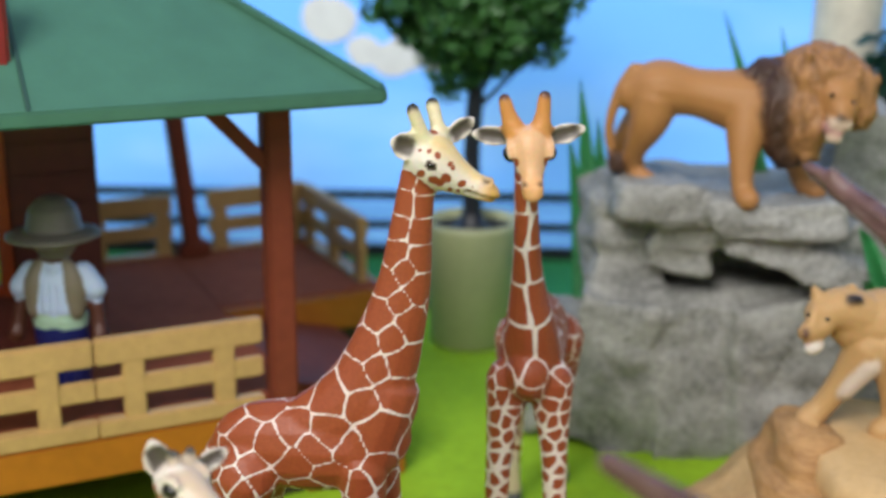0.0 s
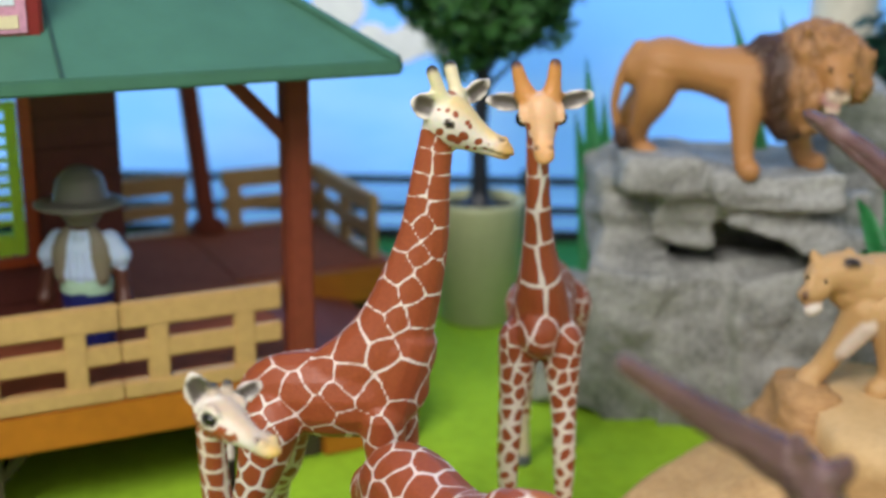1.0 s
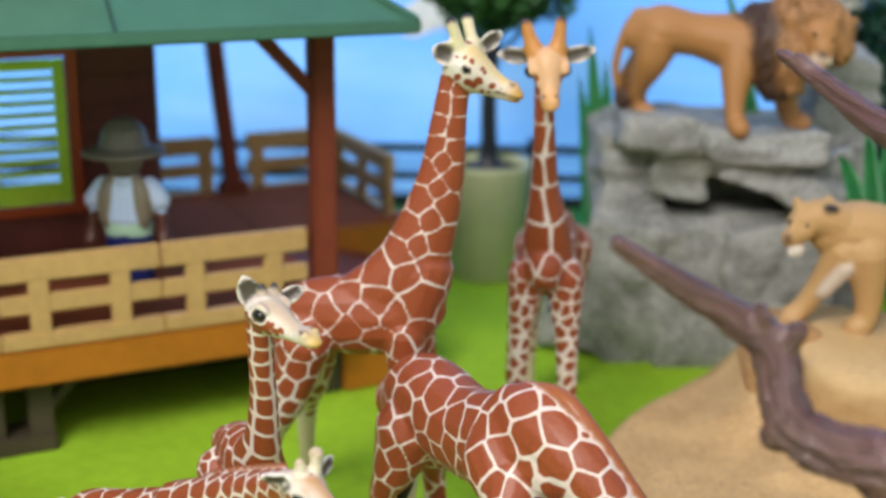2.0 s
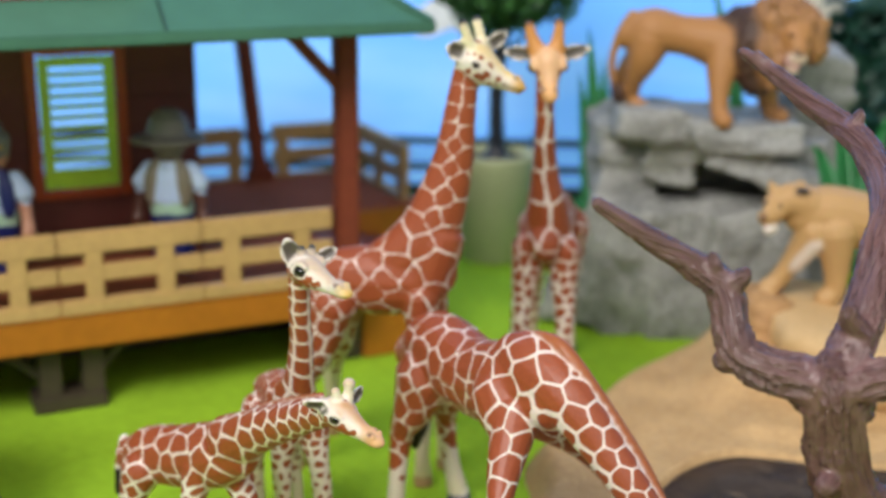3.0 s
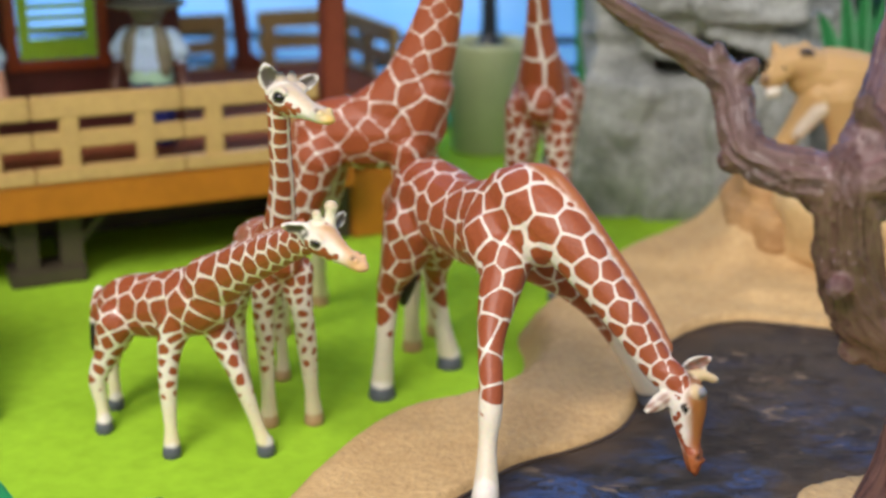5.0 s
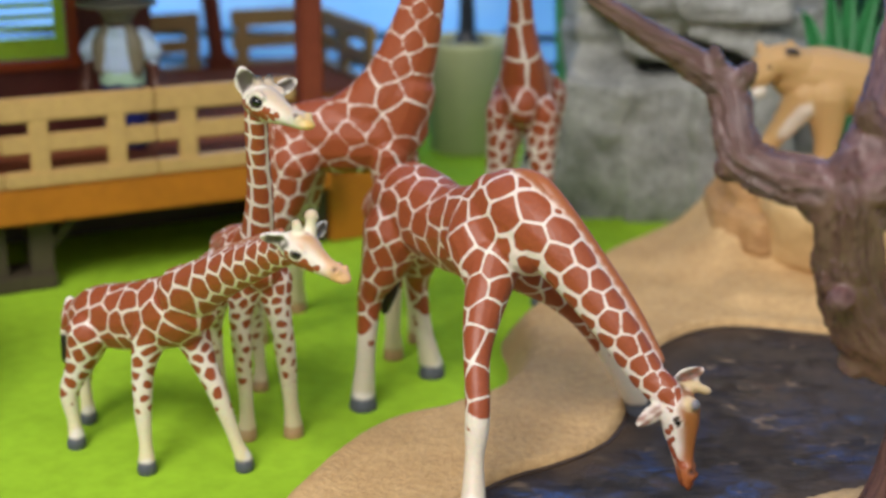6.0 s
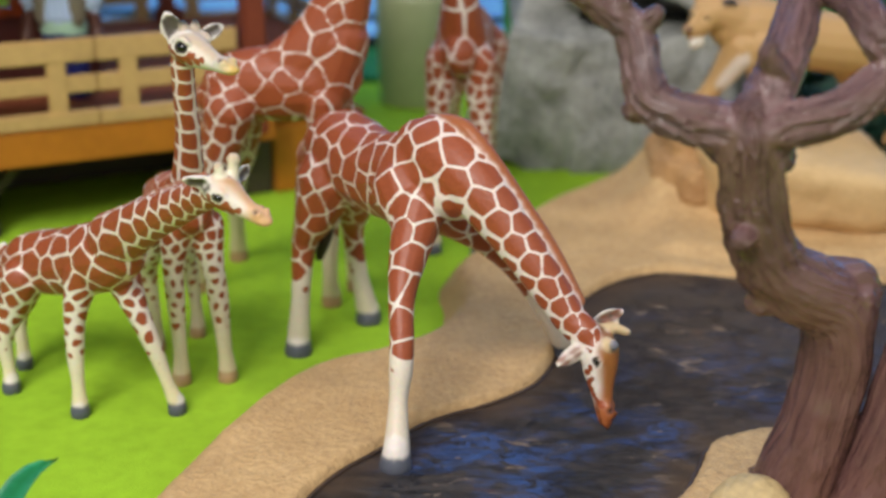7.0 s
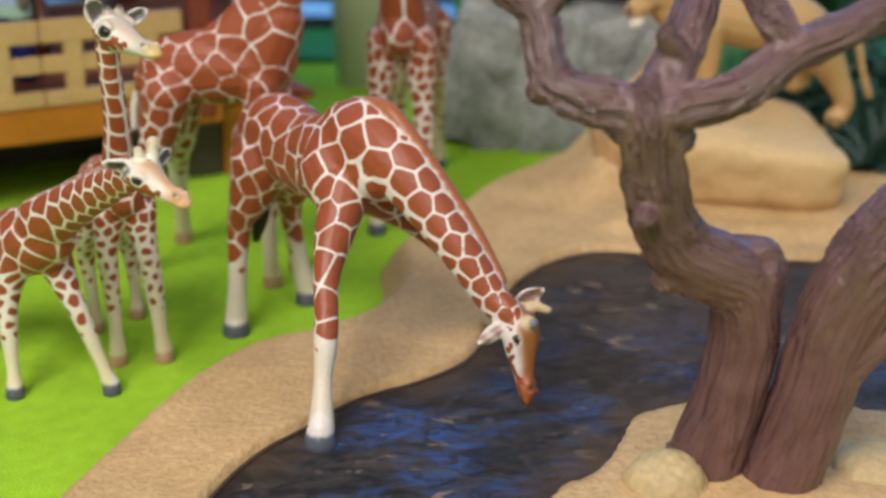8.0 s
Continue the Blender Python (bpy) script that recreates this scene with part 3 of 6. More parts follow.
    fu /= np.linalg.norm(fu)
    a1, b1 = (co - e0) @ fa / ls, (co - e0) @ fu / ls
    best = np.full(len(co), -0.5)
    for k, (a0, b0, r0) in enumerate(spots):
        b0 = b0 * 0.72 * deep if b0 < 0 else b0
        ca, sa = math.cos(k * 1.3), math.sin(k * 1.3)
        da, db = (a1 - a0) * ca + (b1 - b0) * sa, (b1 - b0) * ca - (a1 - a0) * sa
        best = np.maximum(best, r0 * 0.8 * spot - np.hypot(da * 0.9, db * 1.15))
    best[lat < 0.30] = -0.5
    paint[hd, 3] = 1.0
    edge[hd] = 0.12 + best[hd] * 5.0
    hn = who == 4
    paint[hn, :3], paint[hn, 3] = horn or face, 0
    for q in horns:
        p, d = np.array(q[-1]), np.subtract(q[-1][:3], q[0][:3])
        dark = hn & (np.linalg.norm(co - p[:3], axis=1) < p[3] * 2.2) & ((co - p[:3]) @ (d / np.linalg.norm(d)) > 0.1 * p[3])
        paint[dark, :3] = horn_tip
    er = who == 5
    paint[er, :3], paint[er, 3] = WHITE, 0
    for root, (d, w, n, length), r in shells:
        q = co - root
        u, a = q @ d / length, np.abs(q @ w) / r
        mine = er & (np.linalg.norm(q - np.outer(u * length, d), axis=1) < r * 1.6) & (u > -0.2) & (u < 1.4)
        cup = mine & (nrm @ n > 0.25) & (a < 0.60) & (u > 0.06) & (u < 0.84)
        paint[cup, :3] = (0.095, 0.078, 0.062)
        if ear_spots:
            for u0 in (0.35, 0.75):
                mark = mine & (np.hypot(u - u0, a - 0.3) < 0.2)
                paint[mark, :3] = (0.26, 0.085, 0.05)
    tl = who == 6
    paint[tl, :3], paint[tl, 3] = np.where((t[tl] > 0.5)[:, None], (0.02, 0.015, 0.012), WHITE), 0
    if mane:
        mn = who == 7
        paint[mn, :3], paint[mn, 3] = (0.36, 0.105, 0.03), 0
    under = (who == 0) & (nrm[:, 2] < -0.8)
    paint[under, 3] *= 0.75
    # nostrils and the line of the lips pressed in and painted dark
    for s in (-1, 1):
        c = c0 + (axis * 0.84 + up * 0.10 * deep) * reach + side * s * half(0.88) * 0.72
        near = np.linalg.norm(co - c, axis=1) < 0.042 * reach
        paint[near, :3], paint[near, 3] = (0.03, 0.015, 0.012), 0
        edge[near] = -0.3
        co[near] -= nrm[near] * 0.02 * reach
    if mouth_line:
        lip = hd & (np.abs(lift + 0.065 - 0.06 * (th - 0.8)) < 0.016) & (th > 0.66)
        co[lip] -= nrm[lip] * 0.022 * reach
        paint[lip, :3] *= 0.45
    put(me, co)
    halo = np.zeros(len(co), bool)
    for p in eye_at:
        halo |= np.linalg.norm(co - p, axis=1) < eye * 1.5
    edge[halo & hd] = np.minimum(edge[halo & hd], -0.2)
    # the airbrush softens every edge of the paint a little
    for _ in range(2):
        acc = np.stack([np.bincount(e[:, 0], paint[e[:, 1], k], len(co)) + np.bincount(e[:, 1], paint[e[:, 0], k], len(co)) for k in range(4)], 1)
        paint = 0.5 * paint + 0.5 * acc / np.maximum(deg, 1)[:, None]
    extras = []
    for s, p in zip((-1, 1), eye_at):
        v, f = ball(p, eye)
        v = [p + axis * ((q - p) @ axis) * 1.15 + up * ((q - p) @ up) * 0.82 + side * ((q - p) @ side) for q in v]
        extras.append(((v, f), "eye"))
        ring = np.hypot((co - p) @ axis / 1.2, (co - p) @ up / 0.9)
        lid = hd & (ring < eye * 1.05) & ((co - p) @ side * s > -eye)
        paint[lid, :3], paint[lid, 3] = (0.05, 0.03, 0.022), 0
    return finish(name, me, "coat", label, "giraffe figure", paint, edge, extras, "giraffe figures")


# ---- the setting ----
def sheet(x0, x1, y0, y1, z, nx=2, ny=2, wave=0.0):
    bm = bmesh.new()
    g = [[bm.verts.new((x0 + (x1 - x0) * i / nx, y0 + (y1 - y0) * j / ny,
                        z + wave * noise.noise(Vector((i * 0.31, j * 0.31, 3.0))))) for i in range(nx + 1)] for j in range(ny + 1)]
    for j in range(ny):
        for i in range(nx):
            bm.faces.new((g[j][i], g[j][i + 1], g[j + 1][i + 1], g[j + 1][i]))
    return bm


def slab(x0, x1, y0, y1, z0, z1, bevel=0.0):
    bm = bmesh.new()
    bmesh.ops.create_cube(bm, size=1)
    for v in bm.verts:
        v.co = Vector((x0 if v.co.x < 0 else x1, y0 if v.co.y < 0 else y1, z0 if v.co.z < 0 else z1))
    if bevel:
        bmesh.ops.bevel(bm, geom=list(bm.edges), offset=bevel, segments=2, affect="EDGES", clamp_overlap=True)
    return bm


tagged(part("ground", sheet(-110, 110, -60, 80, 0.0, 60, 50, 0.03), "felt", smooth=True), "bright green felt sheet covering the toy set's table", "ground", kind="structure")
tagged(part("ground_strip", slab(-70, 70, 64.5, 75.6, 0.0, 0.4, 0.15), "felt_dark"), "dark green raised strip under the black fence", "ground", kind="structure")
tagged(part("backdrop", slab(-120, 120, 76, 77, 0.05, 90), "sky"), "printed blue sky backdrop board with white clouds, made to glow", "backdrop", kind="structure")


def cloud(seed, cx, cz, w, h):
    rng = random.Random(seed)
    bm = bmesh.new()
    for k in range(14):
        a = rng.uniform(-1, 1)
        r = h * rng.uniform(0.35, 0.6) * (1.1 - 0.6 * abs(a))
        x, z = cx + a * w * 0.5, cz + rng.uniform(-0.3, 0.35) * h * (1 - abs(a) * 0.6)
        ring = [bm.verts.new((x + r * 1.3 * math.cos(i * math.pi / 10), 75.9 - 0.012 * k, z + r * math.sin(i * math.pi / 10))) for i in range(20)]
        bm.faces.new(ring)
    return bm


M["cloud"] = mat("white_cloud_print", (0.86, 0.90, 0.96), 0.9, 0.06, 12)
for i, (cx, cz, w, h) in enumerate(((-5.9, 12.7, 8.0, 1.8), (-10.0, 15.0, 1.3, 2.2), (-26, 14, 9, 2.4))):
    tagged(part("cloud_print", cloud(i, cx, cz, w, h), "cloud"), "white cloud printed on the sky backdrop", "cloud", kind="structure")


# ---- the moulded waterhole base ----
def inside(px, py, poly):
    """Signed distance to a closed outline, positive inside."""
    poly = np.array(poly, float)
    d, sign = np.full(px.shape, 1e9), np.full(px.shape, -1.0)
    for a, b in zip(poly, np.roll(poly, -1, axis=0)):
        e = b - a
        t = np.clip(((px - a[0]) * e[0] + (py - a[1]) * e[1]) / (e @ e), 0, 1)
        d = np.minimum(d, np.hypot(px - a[0] - t * e[0], py - a[1] - t * e[1]))
        cross = ((a[1] > py) != (b[1] > py)) & (px < e[0] * (py - a[1]) / (e[1] + 1e-12) + a[0])
        sign = np.where(cross, -sign, sign)
    return d * sign


def rounded(poly, n=2):
    for _ in range(n):
        p = np.array(poly, float)
        q = np.roll(p, -1, axis=0)
        poly = np.stack([0.75 * p + 0.25 * q, 0.25 * p + 0.75 * q], 1).reshape(-1, 2)
    return poly


SAND = rounded([(-7, 8), (-5.9, 13.6), (-4.9, 17.1), (-3.6, 20.7), (-2.3, 22.4), (-0.3, 23.6), (1.1, 25), (1.8, 27.5), (1.3, 30.2), (2.2, 32.6), (3.5, 35),
                (5.2, 39), (9.3, 43.8), (14, 47), (28, 47), (28, 3), (-7, 3)])
POND = rounded([(-2.5, 8), (-1.5, 12.8), (-0.6, 15.1), (0.6, 16.5), (1.7, 18.2), (3.9, 19.5), (5.4, 21.3), (6.2, 26), (7.5, 28.6), (9.5, 30.2), (11.5, 30),
                (14, 29.3), (17.5, 29.6), (23, 29), (23, 20), (18, 17.2), (15.3, 17.8), (13.4, 18.3), (11.3, 18), (9.6, 17.2), (9.1, 15.7), (8.4, 14.1), (6.9, 13.1), (5.5, 8)])


def smoothstep(a, b, x):
    t = np.clip((x - a) / (b - a), 0, 1)
    return t * t * (3 - 2 * t)


def sand_height(x, y):
    s, p = inside(x, y, SAND), inside(x, y, POND)
    z = -0.6 + 1.9 * smoothstep(-0.35, 1.5, s)
    # a low ledge along the pond's far bank and a flank that leans against the boulder
    front = 32.6 + 0.035 * (x - 15.0) ** 2
    far = 0.5 * np.clip(y - 40, 0, 9)
    top = 1.75 * smoothstep(7.9 + far, 11.4 + far, x) * smoothstep(21.5, 18.0, x) * smoothstep(33.8, 36.6, y) * smoothstep(46, 41, y)
    step = 0.45 * smoothstep(9.5, 11.0, x) * smoothstep(24, 22, x) * smoothstep(front - 2.2, front - 1.3, y)
    z = z + top + step * smoothstep(0, 1.5, s)
    z = z - 1.4 * smoothstep(-0.05, 0.22, p) * (1 - smoothstep(0.0, 0.4, top))
    return z


def sand_mesh():
    xs, ys = np.arange(-8, 28.01, 0.17), np.arange(3, 48.01, 0.17)
    X, Y = np.meshgrid(xs, ys)
    Z = sand_height(X, Y)
    W = np.array([[noise.fractal(Vector((x * 0.35, y * 0.35, 0.5)), 0.8, 2.0, 4) for x in xs] for y in ys])
    Z = Z + 0.10 * W * (1 + 1.2 * smoothstep(1.6, 3.0, Z))
    bm = bmesh.new()
    g = [[bm.verts.new((X[j, i], Y[j, i], Z[j, i])) for i in range(len(xs))] for j in range(len(ys))]
    for j in range(len(ys) - 1):
        for i in range(len(xs) - 1):
            if max(Z[j, i], Z[j + 1, i + 1], Z[j, i + 1], Z[j + 1, i]) > -0.3:
                bm.faces.new((g[j][i], g[j][i + 1], g[j + 1][i + 1], g[j + 1][i]))
    bmesh.ops.delete(bm, geom=[v for v in bm.verts if not v.link_faces], context="VERTS")
    return bm


base = thing("waterhole_base", "moulded sand-coloured waterhole base with dark painted pond", "play base", at=(8, 24, 0))
part("sand", sand_mesh(), "sand", base, "grainy light brown moulded sand", smooth=True)


def base_rock(name, me, amount, material, label):
    """Roughens a sculpted lump and makes it a part of the base."""
    co, nr = coords(me), normals(me)
    put(me, (co + nr * amount(co, nr)[:, None] - np.array((8, 24, 0))) * CM)
    me.materials.clear()
    me.materials.append(M[material])
    me.shade_smooth()
    me.name = name
    q = new(name, me)
    q.parent = base
    return tagged(q, label)


def smooth_face(co, nr):
    d = np.array([0.26 * noise.fractal(Vector(p) * 0.28, 0.9, 2.0, 3) + 0.05 * noise.fractal(Vector(p) * 1.5, 0.9, 2.0, 3) for p in co])
    return d * np.where(nr[:, 2] > 0.8, 0.4, 1.0)


def layered_face(co, nr):
    return np.array([0.20 * noise.fractal(Vector(p * np.array((0.4, 0.4, 0.5))), 0.9, 2.0, 3) + 0.16 * noise.ridged_multi_fractal(Vector(p * np.array((0.25, 0.25, 0.95))), 0.8, 2.1, 3, 0.9, 2.0) - 0.18 for p in co])


# the boulder: a broad wedge with a flat sloping top and an undercut front, and a browner layered flank beside it
v, f = ball((0, 0, 0), 1.0, (1, 1, 1), 48)
wedge = []
for p in v:
    q = np.sign(p) * np.abs(p) ** np.array((0.5, 0.5, 0.42))
    x = 15.9 + 4.15 * q[0]
    z = 3.0 + (1.75 * (1.12 - 0.075 * (x - 12.0)) + 0.25 if q[2] > 0 else 1.75) * q[2]
    wedge.append(np.array((x, 37.9 + 4.5 * q[1] - 0.16 * (x - 12.0) * (q[1] < 0) - 0.4 * q[2] * (q[1] < 0), z)))
base_rock("boulder", sculpt([(wedge, f)], 0.2, 6), smooth_face, "boulder", "smooth wedge-shaped sandstone-coloured boulder")
flank = []
for c, h in (((12.0, 38.3, 3.45), (1.35, 2.4, 1.75)), ((11.6, 38.1, 2.6), (1.35, 2.7, 1.35)), ((12.4, 36.3, 2.5), (1.35, 1.8, 1.3))):
    v, f = ball((0, 0, 0), 1.0, (1, 1, 1), 28)
    flank.append(([np.array(c) + np.sign(p) * np.abs(p) ** 0.55 * np.array(h) for p in v], f))
base_rock("rock_flank", sculpt(flank, 0.17, 4), layered_face, "sandrock", "browner layered rock flank")

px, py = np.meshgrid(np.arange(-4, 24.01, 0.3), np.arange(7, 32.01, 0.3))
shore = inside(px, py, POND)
bm = bmesh.new()
grid = {}
for j in range(px.shape[0] - 1):
    for i in range(px.shape[1] - 1):
        if shore[j : j + 2, i : i + 2].max() > -0.3:
            for q in ((j, i), (j, i + 1), (j + 1, i + 1), (j + 1, i)):
                if q not in grid:
                    grid[q] = bm.verts.new((px[q], py[q], 0.98))
            bm.faces.new([grid[q] for q in ((j, i), (j, i + 1), (j + 1, i + 1), (j + 1, i))])
keys = list(grid)
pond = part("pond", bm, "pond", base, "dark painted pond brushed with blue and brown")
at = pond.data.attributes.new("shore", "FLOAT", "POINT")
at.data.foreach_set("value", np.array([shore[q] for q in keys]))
at = pond.data.attributes.new("blue", "FLOAT", "POINT")
at.data.foreach_set("value", np.array([0.12 + 0.88 * smoothstep(25.0, 17.0, py[q]) * smoothstep(0.2, 1.2, shore[q]) for q in keys]))
edge_in = np.array(POND) - np.roll(np.array(POND), -1, axis=0)
edge_in = np.stack([edge_in[:, 1], -edge_in[:, 0]], 1) / np.linalg.norm(edge_in, axis=1)[:, None]
ring = np.array(POND) + edge_in * (0.09 if inside(*(np.array(POND)[:1] + edge_in[:1] * 0.1).T, POND)[0] > 0 else -0.09)
part("pond_rim", tube_bm([(x, y, 1.0, 0.07) for x, y in ring] + [(*ring[0], 1.0, 0.07)], 6, 1), "rim", base, "dark line where water meets sand", True)

# ---- the hut ----
U, V, P0 = Vector((0.877, 0.480, 0)), Vector((-0.480, 0.877, 0)), Vector((-7.1, 39.5, 0))


def hut(a, b, z):
    return P0 + U * a + V * b + Vector((0, 0, z))


def hut_box(a0, a1, b0, b1, z0, z1, bevel=0.05):
    bm = slab(a0, a1, b0, b1, z0, z1, bevel)
    for v in bm.verts:
        v.co = hut(*v.co)
    return bm


hut_ob = thing("ranger_hut", "brown toy ranger hut on stilts with green hip roof", "toy hut", at=hut(-6, 8, 0))
part("deck", hut_box(-26, 1.3, 0.2, 20, 4.3, 5.0), "deck", hut_ob, "reddish brown deck floor")
part("deck", hut_box(1.3, 8.9, 10.6, 20, 4.3, 5.0), "deck", hut_ob, "reddish brown deck floor")
part("fascia", hut_box(-26, 1.5, -0.35, 0.15, 3.05, 4.55, 0.1), "orange", hut_ob, "orange brown edge board")
part("fascia", hut_box(1.0, 9.2, 10.2, 10.6, 3.3, 4.9, 0.1), "orange", hut_ob, "orange brown edge board")
part("fascia", hut_box(8.9, 9.3, 10.2, 20, 3.3, 4.9, 0.1), "orange", hut_ob, "orange brown edge board")
wall = part("wall", hut_box(-26, -11.5, 6.8, 7.2, 5.0, 17.0), "hut_wall", hut_ob, "dark brown hut wall")
part("wall", hut_box(-8.0, -4.25, 6.8, 7.2, 5.0, 17.0), "hut_wall", hut_ob, "dark brown hut wall")
part("wall", hut_box(-11.5, -8.0, 6.8, 7.2, 5.0, 8.3), "hut_wall", hut_ob, "dark brown wall under the window")
part("wall", hut_box(-11.5, -8.0, 6.8, 7.2, 14.5, 17.0), "hut_wall", hut_ob, "dark brown wall over the window")
part("wall", hut_box(-4.65, -4.25, 7.2, 19.5, 5.0, 17.0), "hut_wall", hut_ob, "dark brown hut wall")
for k in range(9):
    z = 5.25 + k * 1.2
    for a0, a1 in ([(-26, -12.0), (-7.5, -4.3)] if 7.0 < z < 14.8 else [(-26, -4.3)]):
        part("wall_board", hut_box(a0, a1, 6.74, 6.8, z, z + 1.13, 0.03), "hut_wall", wall)


def post(a, b, z0, z1, w=0.95):
    return beam(hut(a, b, z0), hut(a, b, z1), w, w, U, 0.1)


part("post", post(0.65, -0.05, 3.4, 16.0), "hut_brown", hut_ob)
part("brace", beam(hut(0.5, -0.05, 13.3), hut(-2.2, -0.05, 16.2), 0.5, 0.6, V, 0.08), "hut_brown", hut_ob)
part("post", beam(hut(2.4, 19.4, 5.0), hut(1.2, 19.4, 17.5), 0.85, 0.85, V, 0.1), "hut_brown", hut_ob)
part("post_foot", hut_box(1.6, 3.2, 18.8, 19.9, 5.0, 5.7, 0.15), "hut_brown", hut_ob)


def railing(a0, b0, a1, b1, posts):
    """One railing panel: top board, middle board, bottom board and flat uprights."""
    rail = part("railing", beam(hut(a0, b0, 7.6), hut(a1, b1, 7.6), 0.45, 0.95, (0, 0, 1), 0.08), "tan", hut_ob, "tan plastic railing")
    part("middle_board", beam(hut(a0, b0, 6.25), hut(a1, b1, 6.25), 0.3, 0.72, (0, 0, 1), 0.06), "tan", rail)
    part("bottom_board", beam(hut(a0, b0, 4.85), hut(a1, b1, 4.85), 0.55, 0.6, (0, 0, 1), 0.06), "tan", rail)
    for k in posts:
        a, b = a0 + (a1 - a0) * k, b0 + (b1 - b0) * k
        part("upright", beam(hut(a, b, 4.7), hut(a, b, 7.9), 0.75, 0.4, (-V if abs(b1 - b0) < 1 else U), 0.06), "tan", rail)


railing(-5.98, -0.1, -0.1, -0.1, (0.22, 0.76))
railing(-12.0, -0.1, -6.01, -0.1, (0.24, 0.74))
railing(-18.1, -0.1, -12.03, -0.1, (0.24, 0.74))
railing(-24.2, -0.1, -18.13, -0.1, (0.24, 0.74))
railing(-2.6, 19.8, 1.5, 19.8, (0.1, 0.88))
railing(3.3, 19.8, 8.4, 19.8, (0.12, 0.9))
railing(8.4, 19.6, 8.4, 11.4, (0.08, 0.5, 0.94))

# window with a slatted green shutter
win = part("window_frame", hut_box(-11.95, -11.45, 6.45, 6.75, 7.9, 14.9, 0.08), "frame", wall, "red-orange window frame")
for q in ((-8.05, -7.55, 7.9, 14.9), (-11.45, -8.05, 7.9, 8.35), (-11.45, -8.05, 14.45, 14.9)):
    part("window_frame", hut_box(q[0], q[1], 6.45, 6.75, q[2], q[3], 0.08), "frame", wall)
shutter = part("shutter", hut_box(-11.4, -10.95, 6.35, 6.6, 8.4, 14.4, 0.06), "lime", wall, "lime green slatted shutter")
for q in ((-8.55, -8.1, 8.4, 14.4), (-10.95, -8.55, 8.4, 9.3), (-10.95, -8.55, 13.95, 14.4)):
    part("shutter_rail", hut_box(q[0], q[1], 6.35, 6.6, q[2], q[3], 0.06), "lime", shutter)
for k in range(9):
    z = 9.72 + k * 0.485
    part("slat", beam(hut(-10.95, 6.5, z), hut(-8.55, 6.5, z), 0.2, 0.2, (0, 0, 1), 0.03), "lime", shutter)

# added dark panel that deepens the shade below the deck
part("under_shade_panel", hut_box(-26, 1.0, 7.2, 7.6, 0.0, 4.3, 0.05), "olive", hut_ob, "added dark panel standing in for the shade under the deck")

# stilts, step block and ramp under and beside the deck
for a in (-13.0, -11.2):
    part("stilt", hut_box(a, a + 0.95, 0.7, 1.9, 0.0, 4.3, 0.06), "olive", hut_ob, "dark olive stilt")
part("stilt_foot", hut_box(-13.3, -10.2, 0.5, 2.3, 0.0, 0.7, 0.08), "olive", hut_ob)
part("stilt_brace", beam(hut(-13.0, 1.3, 1.6), hut(-15.6, 1.3, 3.9), 0.4, 0.4, V, 0.05), "olive", hut_ob)
part("stilt_brace", beam(hut(-10.3, 1.3, 1.6), hut(-8.2, 1.3, 3.9), 0.4, 0.4, V, 0.05), "olive", hut_ob)
for a in (-24.5, -22.7):
    part("stilt", hut_box(a, a + 0.95, 0.7, 1.9, 0.0, 4.3, 0.06), "olive", hut_ob)
part("stilt", hut_box(0.35, 2.0, 1.7, 4.2, 0.0, 3.9, 0.08), "olive", hut_ob)
part("step_block", hut_box(2.05, 6.2, 1.5, 6.5, 0.0, 3.2, 0.1), "orange", hut_ob, "orange brown step block")
part("ramp", beam(hut(1.2, 6.0, 4.6), hut(6.5, 6.0, 3.3), 9.0, 0.35, (0, 0, 1), 0.06), "hut_brown", hut_ob, "reddish brown ramp")
for b in (8, 14, 19):
    part("stilt", hut_box(-6.2, -5.0, b, b + 1.0, 0.0, 4.3, 0.06), "olive", hut_ob)
    part("stilt", hut_box(7.2, 8.4, min(b + 4, 18.6), min(b + 5, 19.6), 0.0, 4.3, 0.06), "olive", hut_ob)


def roof_plate(pts, thick):
    bm = bmesh.new()
    lo = [bm.verts.new(hut(*p)) for p in pts]
    hi = [bm.verts.new(hut(p[0], p[1], p[2] + thick)) for p in pts]
    bm.faces.new(lo[::-1])
    bm.faces.new(hi)
    for i in range(len(pts)):
        j = (i + 1) % len(pts)
        bm.faces.new((lo[i], lo[j], hi[j], hi[i]))
    bmesh.ops.recalc_face_normals(bm, faces=bm.faces)
    bmesh.ops.bevel(bm, geom=list(bm.edges), offset=0.08, segments=2, affect="EDGES", clamp_overlap=True)
    return bm


EA, EB, EZ, RA, RB, RZ, BB = 3.1, -4.0, 16.0, -7.5, 7.5, 23.5, 23.0
roof = part("roof", roof_plate([(EA, EB, EZ), (RA, RB, RZ), (-30, RB, RZ), (-30, EB, EZ)], 0.5), "roof", hut_ob, "matt green hip roof with seams")
part("roof", roof_plate([(EA, BB, EZ), (RA, RB, RZ), (EA, EB, EZ)], 0.5), "roof", hut_ob)
part("roof", roof_plate([(-30, BB, EZ), (-30, RB, RZ), (RA, RB, RZ), (EA, BB, EZ)], 0.5), "roof", hut_ob)
part("hip_ridge", beam(hut(EA, EB, EZ + 0.52), hut(RA, RB, RZ + 0.52), 0.45, 0.22, (0, 0, 1), 0.08), "roof", roof)
part("eave_trim", beam(hut(EA, EB - 0.02, EZ + 0.3), hut(-30, EB - 0.02, EZ + 0.3), 0.25, 0.5, (0, 0, 1), 0.08), "roof", roof)
